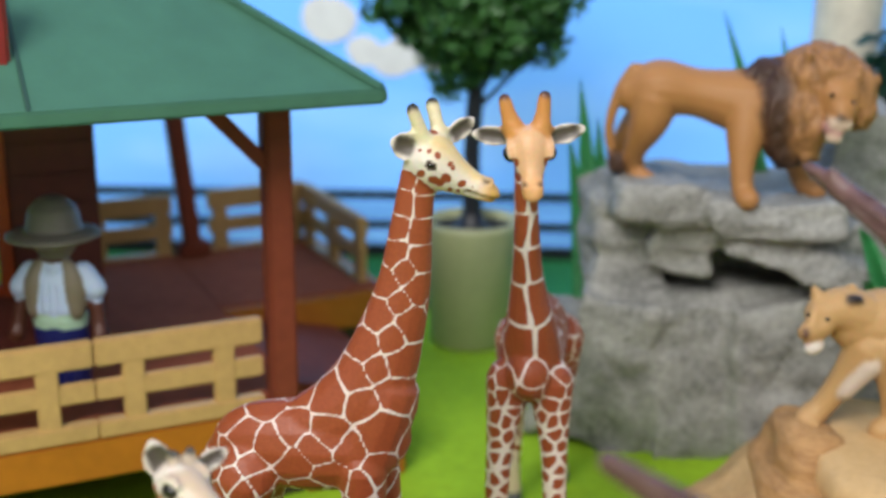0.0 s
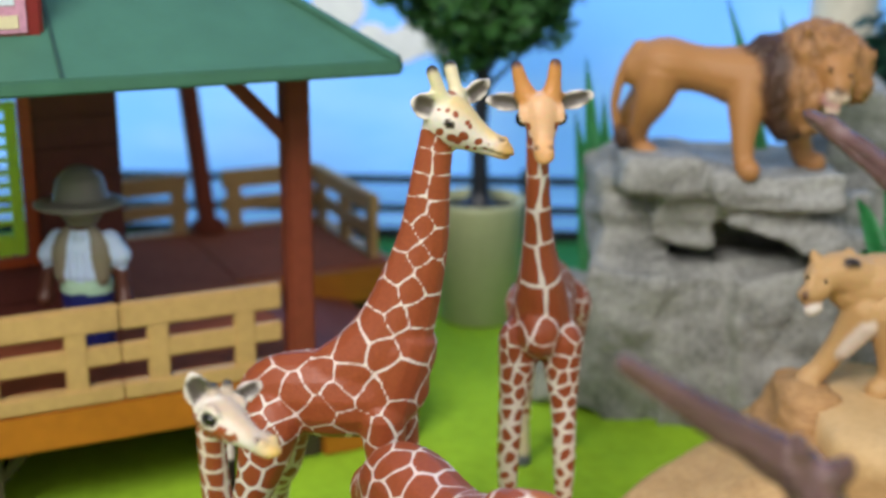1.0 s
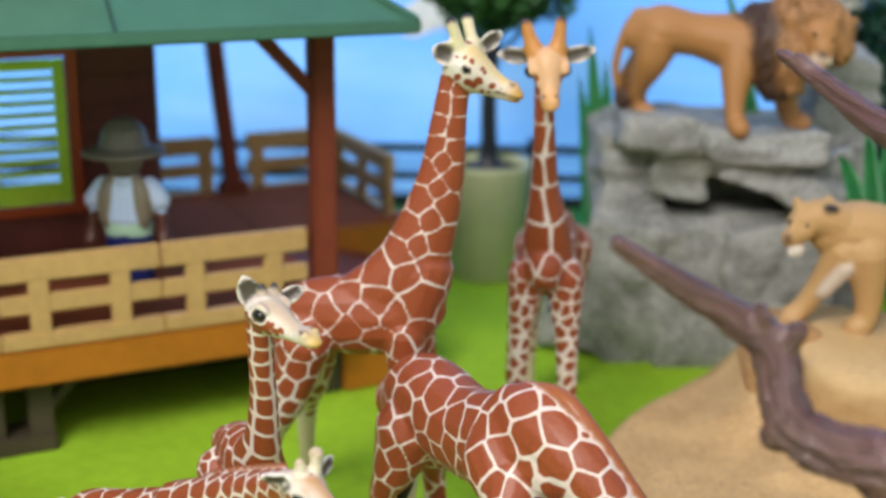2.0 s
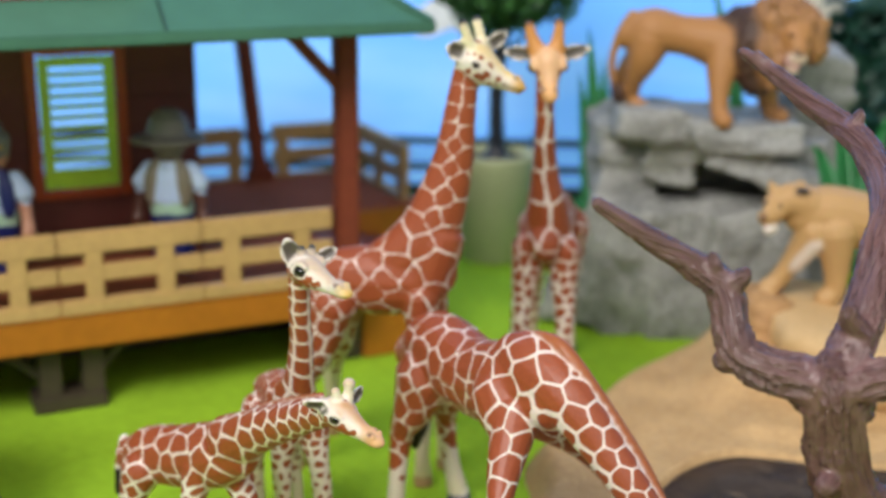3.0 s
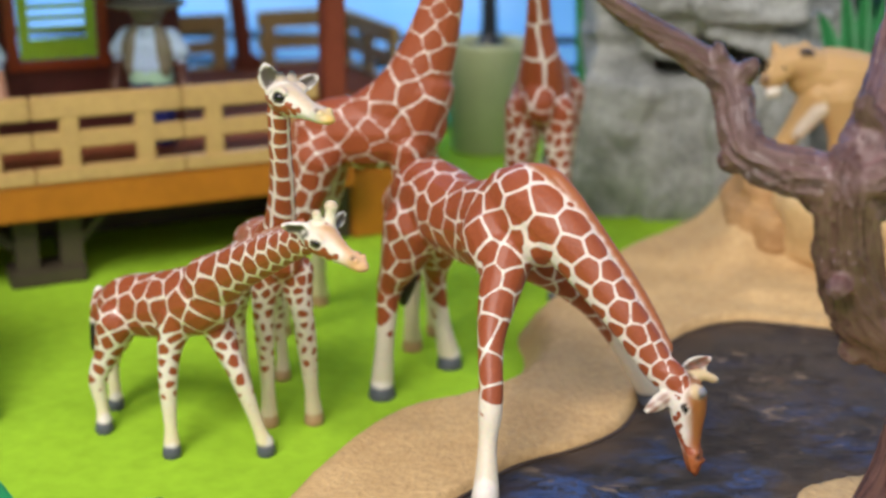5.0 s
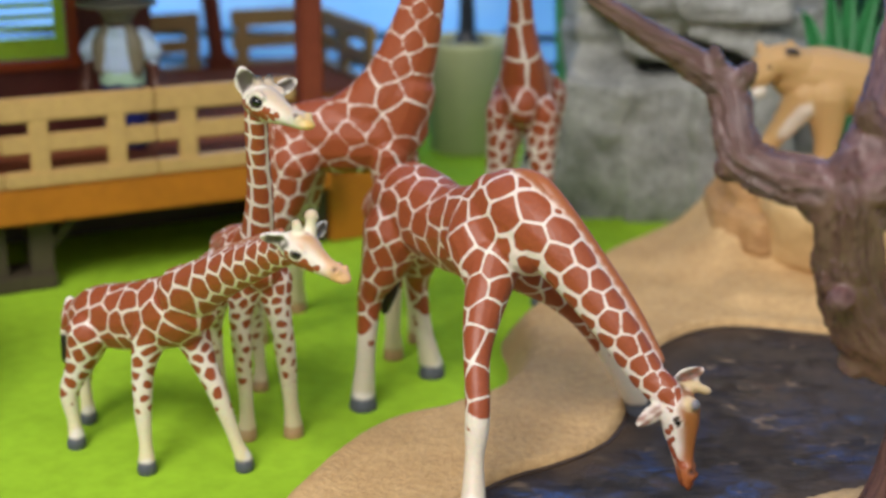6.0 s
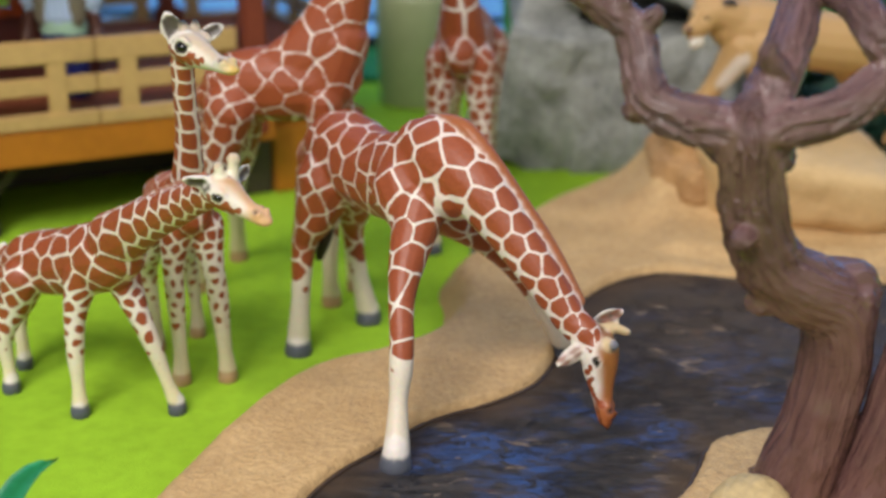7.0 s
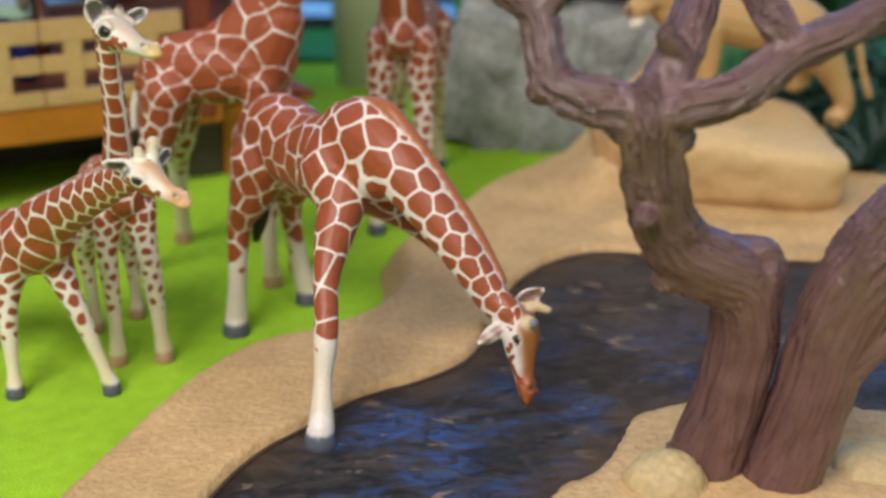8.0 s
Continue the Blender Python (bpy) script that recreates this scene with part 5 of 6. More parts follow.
# ---- giraffes ----
giraffe("giraffe_figure", "tall painted reticulated giraffe figure standing side-on on green felt",
        [(-5.9, 28.9, 7.6, 0.75), (-5.2, 28.7, 8.1, 1.1), (-3.8, 28.5, 8.2, 1.3), (-2.3, 28.4, 8.3, 1.25), (-1.7, 28.4, 8.5, 0.9)],
        [(-3.4, 28.4, 8.7, 1.05), (-2.5, 28.4, 9.2, 1.2), (-1.85, 28.4, 10.1, 1.12), (-1.4, 28.4, 11.3, 0.93), (-1.0, 28.4, 12.8, 0.72), (-0.8, 28.4, 14.4, 0.56), (-0.6, 28.4, 15.8, 0.46), (-0.45, 28.4, 16.4, 0.42)],
        [(-0.9, 28.4, 16.11), (1.40, 28.4, 15.28), (0, 0, 1)],
        [[(-2.1, 27.9, 7.8, 0.7), (-2.0, 27.9, 5.4, 0.45), (-2.0, 28.1, 3.4, 0.36), (-2.05, 28.4, 1.4, 0.27), (-2.05, 28.8, 0.3, 0.36)],
         [(-1.9, 29.0, 7.8, 0.7), (-1.6, 29.3, 5.4, 0.45), (-1.5, 29.6, 3.4, 0.36), (-1.4, 30.1, 1.4, 0.27), (-1.3, 30.4, 0.3, 0.36)],
         [(-5.3, 28.1, 7.4, 0.95), (-5.9, 28.2, 5.3, 0.58), (-6.6, 28.8, 3.8, 0.42), (-6.9, 29.4, 1.6, 0.28), (-7.1, 29.9, 0.3, 0.36)],
         [(-5.2, 29.4, 7.4, 0.95), (-5.4, 30.3, 5.3, 0.58), (-5.9, 31.6, 3.8, 0.42), (-6.1, 32.6, 1.6, 0.28), (-6.2, 33.2, 0.3, 0.36)]],
        [[(-0.42, 28.2, 16.5, 0.26), (-0.56, 28.08, 17.0, 0.19), (-0.72, 28.0, 17.45, 0.185)], [(-0.05, 28.6, 16.5, 0.26), (-0.17, 28.72, 17.0, 0.19), (-0.29, 28.8, 17.48, 0.19)]],
        [((-0.66, 28.05, 16.48), (-1.26, 27.85, 16.68), (-0.2, -1, 0.1), 0.40), ((0.15, 28.8, 16.62), (0.80, 29.1, 17.08), (0.3, -1, -0.1), 0.31)],
        [(-6.2, 29.0, 7.8, 0.22), (-6.7, 29.1, 6.6, 0.16), (-6.8, 29.2, 5.0, 0.14), (-6.8, 29.2, 4.0, 0.25)], 11, (0.64, 0.60, 0.56, 0.3), 0.075, hoof=(0.42, 0.25, 0.13), fills=[[(-2.1, 28.4, 8.2, 1.05), (-1.55, 28.4, 9.7, 0.98)]], face=(0.78, 0.58, 0.27), tip=(0.78, 0.44, 0.12), tip_at=0.72, horn=(0.82, 0.72, 0.46), crown=1.0, spots=SPOTS["tall"], eye=0.13, eye_s=0.25, eye_u=0.09, wide=-0.28, rung=1.3, line=0.66, spot=1.0)

giraffe("giraffe_figure", "tall painted reticulated giraffe figure standing and facing forwards",
        [(2.35, 34.2, 8.2, 0.9), (2.4, 35.0, 8.2, 1.3), (2.5, 37.0, 8.2, 1.35), (2.7, 39.3, 8.0, 1.25), (2.8, 40.4, 7.6, 0.8)],
        [(2.4, 35.0, 8.6, 1.3), (2.35, 34.5, 9.8, 1.0), (2.25, 34.2, 11.2, 0.66), (2.2, 33.9, 12.6, 0.52), (2.15, 33.7, 14.0, 0.46), (2.12, 33.6, 15.6, 0.46)],
        [(2.17, 33.85, 15.72), (2.35, 32.35, 14.2), (0, -0.45, 1)],
        [[(1.75, 34.6, 7.8, 0.75), (1.5, 34.5, 5.6, 0.45), (1.4, 34.5, 3.6, 0.38), (1.4, 34.6, 1.5, 0.28), (1.4, 34.5, 0.3, 0.37)],
         [(3.05, 34.6, 7.8, 0.75), (3.2, 34.5, 5.6, 0.45), (3.28, 34.5, 3.6, 0.38), (3.3, 34.6, 1.5, 0.28), (3.3, 34.5, 0.3, 0.37)],
         [(2.1, 39.6, 7.4, 0.95), (1.9, 40.2, 5.3, 0.58), (1.9, 41.2, 3.8, 0.42), (1.9, 41.6, 1.6, 0.28), (1.9, 41.8, 0.3, 0.36)],
         [(3.4, 39.8, 7.4, 0.95), (3.5, 40.6, 5.3, 0.58), (3.6, 42.2, 3.8, 0.42), (3.7, 43.2, 1.6, 0.28), (3.75, 43.6, 0.3, 0.36)]],
        [[(1.78, 33.5, 15.95, 0.36), (1.6, 33.5, 16.4, 0.25), (1.47, 33.5, 16.86, 0.2)], [(2.5, 33.5, 15.95, 0.36), (2.58, 33.5, 16.4, 0.25), (2.62, 33.5, 16.96, 0.2)]],
        [((1.62, 33.6, 15.72), (0.50, 33.7, 15.83), (-0.1, -1, 0.1), 0.33), ((2.72, 33.6, 15.72), (3.85, 33.7, 16.05), (0.1, -1, 0.1), 0.33)],
        [(2.8, 40.6, 8.0, 0.2), (2.9, 41.2, 6.6, 0.15), (2.9, 41.3, 5.0, 0.15), (2.9, 41.3, 4.2, 0.25)], 23, (0.66, 0.56, 0.38, 0.3), 0.075, face=(0.76, 0.42, 0.19), horn_tip=(0.09, 0.035, 0.025), crown=0.9, horn=(0.62, 0.27, 0.07), spots=SPOTS["tall"], eye=0.24, eye_s=0.30, eye_u=0.06, eye_out=0.12, broad=1.06, rung=1.9, line=0.72, spot=1.6, tip=(0.78, 0.42, 0.17), tip_at=0.62, leg=((0, 0.15, 0.3, 0.6, 0.75), (1, 0.9, 0.72, 0.55, 0)), wide=-0.02)

giraffe("giraffe_figure", "painted giraffe figure bending down to drink at the pond",
        [(-2.1, 26.2, 6.3, 0.85), (-1.2, 25.1, 6.8, 1.4), (0.25, 22.9, 6.75, 1.33), (1.4, 21.0, 7.3, 1.4), (2.0, 20.2, 7.6, 1.1)],
        [(1.5, 20.8, 8.22, 0.88), (2.0, 20.2, 8.25, 0.97), (2.88, 19.25, 7.7, 0.85), (3.85, 18.53, 6.72, 0.68), (4.75, 17.84, 5.68, 0.56), (5.53, 17.32, 4.68, 0.47), (6.0, 17.0, 4.3, 0.45)],
        [(6.10, 17.15, 4.25), (6.66, 16.2, 2.02), (1, -0.35, 0.2)],
        [[(1.5, 19.9, 6.8, 0.78), (1.2, 18.6, 5.6, 0.52), (1.1, 17.8, 4.8, 0.37), (1.15, 17.1, 3.9, 0.34), (1.15, 16.75, 3.25, 0.33), (1.1, 16.4, 2.5, 0.26), (1.1, 15.8, 1.5, 0.36), (1.08, 15.65, 1.2, 0.42)],
         [(2.0, 21.3, 6.4, 0.85), (3.3, 21.8, 5.2, 0.46), (4.3, 22.1, 4.15, 0.34), (5.2, 22.4, 2.7, 0.27), (5.9, 22.8, 1.45, 0.36), (6.0, 22.9, 1.2, 0.38)],
         [(-1.6, 24.6, 6.0, 1.1), (-2.1, 24.6, 4.7, 0.66), (-2.45, 24.8, 3.8, 0.42), (-2.6, 24.75, 2.0, 0.31), (-2.7, 24.7, 0.5, 0.4), (-2.7, 24.65, 0.25, 0.44)],
         [(-0.9, 26.2, 5.8, 1.0), (-1.0, 26.8, 4.4, 0.6), (-1.1, 27.2, 3.4, 0.38), (-0.9, 27.3, 1.8, 0.3), (-0.65, 27.4, 0.5, 0.4), (-0.6, 27.4, 0.25, 0.44)]],
        [[(6.4, 17.2, 4.35, 0.17), (6.8, 17.3, 4.35, 0.15), (7.15, 17.35, 4.22, 0.12)], [(6.4, 16.85, 4.15, 0.18), (6.58, 16.65, 4.2, 0.16), (6.68, 16.5, 4.22, 0.16)]],
        [((6.25, 17.35, 4.45), (7.05, 17.5, 4.78), (0.3, -0.9, 0.3), 0.24), ((5.95, 16.85, 4.0), (5.20, 16.4, 3.62), (-0.3, 0.8, -0.5), 0.25)],
        [(-2.2, 26.6, 6.6, 0.22), (-2.0, 26.2, 5.6, 0.16), (-1.7, 25.6, 4.7, 0.17), (-1.85, 25.5, 3.9, 0.27), (-2.05, 25.5, 3.1, 0.16)], 37, (0.70, 0.62, 0.60, 0.26), 0.065, fills=[[(1.2, 20.6, 7.0, 1.15), (1.35, 19.8, 6.5, 0.78)], [(1.7, 20.6, 7.3, 1.05), (2.5, 19.6, 7.3, 0.8)]], leg=((0, 0.47, 0.52, 0.58), (1, 1, 0.7, 0)), face=(0.34, 0.125, 0.032), tip=(0.38, 0.11, 0.032), tip_at=0.58, wide=-0.1, horn=(0.70, 0.52, 0.30), horn_tip=(0.20, 0.20, 0.23), crown=1.0, spots=SPOTS["drinker"], eye=0.11, eye_s=0.30, eye_u=0.08, deep=0.74, broad=0.8, columns=(30, 90, 150, 210, 270, 330), spot=1.5, line=0.85, rung=1.15, stagger=0.4, ear_spots=True, throat=0.75, shin=(0.72, 0.61, 0.45),
        mane=[(1.7, 20.7, 9.02, 0.2), (2.45, 20.12, 9.1, 0.25), (3.04, 19.6, 8.75, 0.26), (4.14, 18.92, 7.42, 0.24), (5.1, 18.2, 6.18, 0.22), (5.85, 17.55, 5.0, 0.17)])

giraffe("giraffe_calf_figure", "small painted giraffe calf figure with lowered outstretched neck",
        [(-11.2, 22.6, 3.7, 0.6), (-10.4, 22.2, 3.95, 0.95), (-9.0, 21.4, 4.3, 1.05), (-7.6, 20.4, 4.9, 1.05), (-7.0, 19.9, 5.2, 0.8)],
        [(-7.2, 20.0, 5.5, 0.9), (-6.0, 18.8, 6.5, 0.66), (-4.7, 17.5, 7.45, 0.52), (-3.8, 16.5, 8.1, 0.43), (-3.3, 16.1, 8.4, 0.38)],
        [(-3.66, 16.25, 8.33), (-1.98, 15.3, 7.83), (0, 0, 1)],
        [[(-8.3, 20.5, 4.4, 0.62), (-8.6, 20.3, 3.2, 0.36), (-8.65, 20.1, 2.0, 0.27), (-8.6, 19.95, 0.9, 0.2), (-8.57, 19.85, 0.25, 0.28)],
         [(-7.3, 20.6, 4.4, 0.6), (-6.8, 20.3, 3.3, 0.36), (-6.4, 20.2, 2.3, 0.28), (-6.0, 20.2, 1.0, 0.2), (-5.75, 20.2, 0.25, 0.28)],
         [(-10.6, 21.7, 3.6, 0.7), (-11.0, 21.6, 2.5, 0.4), (-11.3, 21.5, 1.7, 0.3), (-11.2, 21.4, 0.8, 0.2), (-11.13, 21.3, 0.25, 0.28)],
         [(-10.7, 22.8, 3.6, 0.66), (-11.0, 23.0, 2.5, 0.38), (-11.4, 23.2, 1.7, 0.28), (-11.35, 23.1, 0.8, 0.2), (-11.3, 23.0, 0.25, 0.27)]],
        [[(-3.22, 15.95, 8.62, 0.15), (-3.27, 15.95, 8.85, 0.13), (-3.3, 15.95, 8.98, 0.13)], [(-2.98, 16.15, 8.65, 0.15), (-2.98, 16.18, 8.98, 0.14), (-2.97, 16.2, 9.1, 0.19)]],
        [((-3.42, 15.95, 8.56), (-4.20, 15.8, 8.64), (-0.1, -0.9, -0.5), 0.22), ((-2.9, 16.35, 8.55), (-2.66, 16.9, 8.75), (0.8, -0.5, 0.1), 0.2)],
        [(-11.5, 22.8, 4.2, 0.16), (-11.75, 22.9, 3.5, 0.12), (-11.8, 22.9, 2.7, 0.15), (-11.8, 22.9, 2.2, 0.16)], 41, (0.60, 0.47, 0.36, 0.24), 0.055, face=(0.60, 0.30, 0.11), tip=(0.76, 0.44, 0.22), tip_at=0.62, wide=-0.5, horn=(0.82, 0.74, 0.56), horn_tip=(0.62, 0.48, 0.32), crown=0.9, spots=SPOTS["calf"], eye=0.12, eye_s=0.33, eye_u=0.08, deep=0.8, broad=0.85, columns=(30, 90, 150, 210, 270, 330), spot=1.5, rung=1.35, stagger=0.4, mouth_line=False, leg=((0, 0.15, 0.35, 0.5, 0.62), (1, 0.92, 0.74, 0.6, 0)), shin=(0.80, 0.68, 0.40),
        mane=[(-7.0, 19.9, 6.35, 0.1), (-5.9, 18.9, 7.2, 0.11), (-4.7, 17.7, 7.98, 0.1), (-3.8, 16.7, 8.55, 0.09)])

giraffe("giraffe_calf_figure", "small painted giraffe calf figure standing upright with raised head",
        [(-7.0, 24.4, 5.5, 0.55), (-6.5, 23.8, 5.6, 0.85), (-5.95, 22.9, 5.7, 0.98), (-5.5, 22.1, 5.8, 0.85)],
        [(-5.6, 22.1, 6.1, 0.85), (-5.3, 21.4, 7.1, 0.55), (-5.1, 20.8, 8.5, 0.42), (-5.05, 20.4, 9.6, 0.37), (-5.0, 20.1, 10.7, 0.37)],
        [(-5.18, 20.2, 11.02), (-3.33, 18.9, 10.76), (0, 0, 1)],
        [[(-5.9, 22.2, 5.2, 0.6), (-6.1, 22.2, 4.0, 0.36), (-6.1, 22.2, 2.9, 0.3), (-6.05, 22.2, 1.2, 0.22), (-6.05, 22.2, 0.25, 0.3)],
         [(-5.1, 22.3, 5.2, 0.6), (-4.9, 22.2, 4.0, 0.36), (-4.8, 22.3, 2.9, 0.33), (-4.7, 22.4, 1.2, 0.23), (-4.65, 22.5, 0.25, 0.31)],
         [(-7.1, 23.7, 5.0, 0.66), (-7.3, 24.0, 3.7, 0.4), (-7.5, 24.5, 2.7, 0.3), (-7.4, 24.6, 1.0, 0.2), (-7.4, 24.6, 0.25, 0.28)],
         [(-6.5, 24.4, 5.0, 0.66), (-6.4, 24.9, 3.7, 0.4), (-6.4, 25.6, 2.7, 0.3), (-6.3, 25.8, 1.0, 0.2), (-6.3, 25.8, 0.25, 0.28)]],
        [[(-4.85, 20.0, 11.45, 0.15), (-4.88, 20.0, 11.72, 0.12)], [(-4.6, 20.2, 11.45, 0.15), (-4.62, 20.2, 11.72, 0.12)]],
        [((-5.12, 20.05, 11.28), (-5.32, 19.9, 12.05), (0.35, -1, 0), 0.33), ((-4.5, 20.4, 11.3), (-3.92, 20.6, 11.6), (0.3, -1, 0.3), 0.24)],
        [(-7.0, 24.7, 5.5, 0.15), (-7.15, 24.95, 4.6, 0.12), (-7.15, 24.9, 3.6, 0.14)], 53, (0.52, 0.50, 0.30, 0.22), 0.055, hoof=(0.45, 0.27, 0.14), face=(0.58, 0.43, 0.29), tip=(0.74, 0.48, 0.12), tip_at=0.80, horn=(0.5, 0.4, 0.3), horn_tip=(0.05, 0.045, 0.04), crown=0.85, wide=-0.3, spots=SPOTS["upright_calf"], eye=0.17, eye_s=0.30, eye_u=0.12, deep=0.72, broad=0.82, columns=(45, 135, 225, 315), spot=1.2, rung=1.15, mouth_line=False, leg=((0, 0.15, 0.28, 0.58, 0.66), (1, 0.9, 0.64, 0.58, 0)), neck_lines=0.95)


# ---- the dead tree ----
def bark_skin(groups, voxel=0.055):
    """All limbs of one tree grown into a single skin, with furrows along each limb; gives the mesh and each vertex's group."""
    tubes, S, T, own, which = [], [], [], [], []
    for g, (_, limbs) in enumerate(groups):
        for nodes in limbs:
            v, f, s = loft(nodes, 16, 6)
            tubes.append((v, f))
            S.append(s)
            own += [g] * len(s)
            which += [len(S)] * len(s)
            d = np.gradient(s[:, :3], axis=0)
            T.append(d / (np.linalg.norm(d, axis=1)[:, None] + 1e-9))
    L = np.concatenate([np.cumsum(np.r_[0, np.linalg.norm(np.diff(s[:, :3], axis=0), axis=1)]) for s in S])
    S, T, own = np.vstack(S), np.vstack(T), np.array(own)
    me = sculpt(tubes, voxel, 7)
    co, nr = coords(me), normals(me)
    i, _ = nearest(co, S)
    t, r = T[i], S[i, 3]
    o = co - S[i, :3]
    lift = (o * t).sum(1)
    ring = o - t * lift[:, None]
    along = L[i] + lift
    d = np.empty(len(co))
    for k in range(len(co)):
        p = Vector(co[k])
        w = 0.25 * noise.noise(p * 1.1)
        q = Vector(ring[k]) * 4.6 + Vector((0.36, 0.48, 0.8)) * (along[k] * 0.36 + w)
        d[k] = noise.ridged_multi_fractal(q, 0.7, 2.2, 3, 0.9, 2.0) * 0.105 + noise.fractal(p * 0.8, 0.9, 2.0, 2) * 0.06 + noise.noise(q * 3.1) * 0.028
    # the furrows run out where two limbs meet, and on the smooth lower trunk
    e = np.empty(len(me.edges) * 2, int)
    me.edges.foreach_get("vertices", e)
    e = e.reshape(-1, 2)
    deg = np.maximum(np.bincount(e.ravel(), minlength=len(co)), 1)
    limb_of = np.array(which)[i]
    meet = np.bincount(e.ravel(), np.repeat((limb_of[e[:, 0]] != limb_of[e[:, 1]]).astype(float), 2), len(co)) > 0
    fade = meet.astype(float)
    for _ in range(7):
        acc = np.bincount(e[:, 0], fade[e[:, 1]], len(co)) + np.bincount(e[:, 1], fade[e[:, 0]], len(co))
        fade = np.maximum(fade, 0.92 * acc / deg)
    fade = np.clip(fade * 1.4, 0, 1)
    calm = d.copy()
    for _ in range(14):
        acc = np.bincount(e[:, 0], calm[e[:, 1]], len(co)) + np.bincount(e[:, 1], calm[e[:, 0]], len(co))
        calm = 0.3 * calm + 0.7 * acc / deg
    fibre = np.interp(co[:, 2], [6.0, 9.5], [0.22, 1.0])
    keep = fibre * (1 - fade)
    d = d * keep + calm * (1 - keep)
    put(me, co + nr * ((d - 0.08) * np.clip(r / 0.5, 0.35, 1.2))[:, None])
    grain = ring + np.array((0.36, 0.48, 0.8)) * (along * 0.10 + 0.06 * np.sin(co[:, 2] * 2.3))[:, None]
    return me, own[i], grain, np.maximum(fibre, 0.55) * (1 - 0.75 * fade)


def dead_tree(name, label, trunks):
    """A moulded tree: each trunk with its branches is one skin, cut into named parts along the forks."""
    foot = np.array(trunks[0][0][1][0][0][:3])
    ob = thing(name, label, "dead tree", at=foot)
    for groups in trunks:
        me, own, grain, fibre = bark_skin(groups)
        co, nr = (coords(me) - foot) * CM, normals(me)
        quads = np.empty(len(me.loops), np.int64)
        me.loops.foreach_get("vertex_index", quads)
        starts = np.empty(len(me.polygons), np.int64)
        me.polygons.foreach_get("loop_start", starts)
        quads = np.stack([quads[starts + k] for k in range(4)], 1)
        home = np.median(own[quads], axis=1).astype(int)
        for g, (what, _) in enumerate(groups):
            used, faces = np.unique(quads[home == g], return_inverse=True)
            m = bpy.data.meshes.new(what)
            m.from_pydata(co[used].tolist(), [], faces.reshape(-1, 4).tolist())
            m.materials.append(M["bark"])
            m.shade_smooth()
            at = m.attributes.new("grain", "FLOAT_VECTOR", "POINT")
            at.data.foreach_set("vector", grain[used].ravel())
            at = m.attributes.new("fibre", "FLOAT", "POINT")
            at.data.foreach_set("value", fibre[used])
            m.normals_split_custom_set_from_vertices(nr[used].tolist())
            q = new(what, m)
            q.parent = ob
        bpy.data.meshes.remove(me)
    return ob


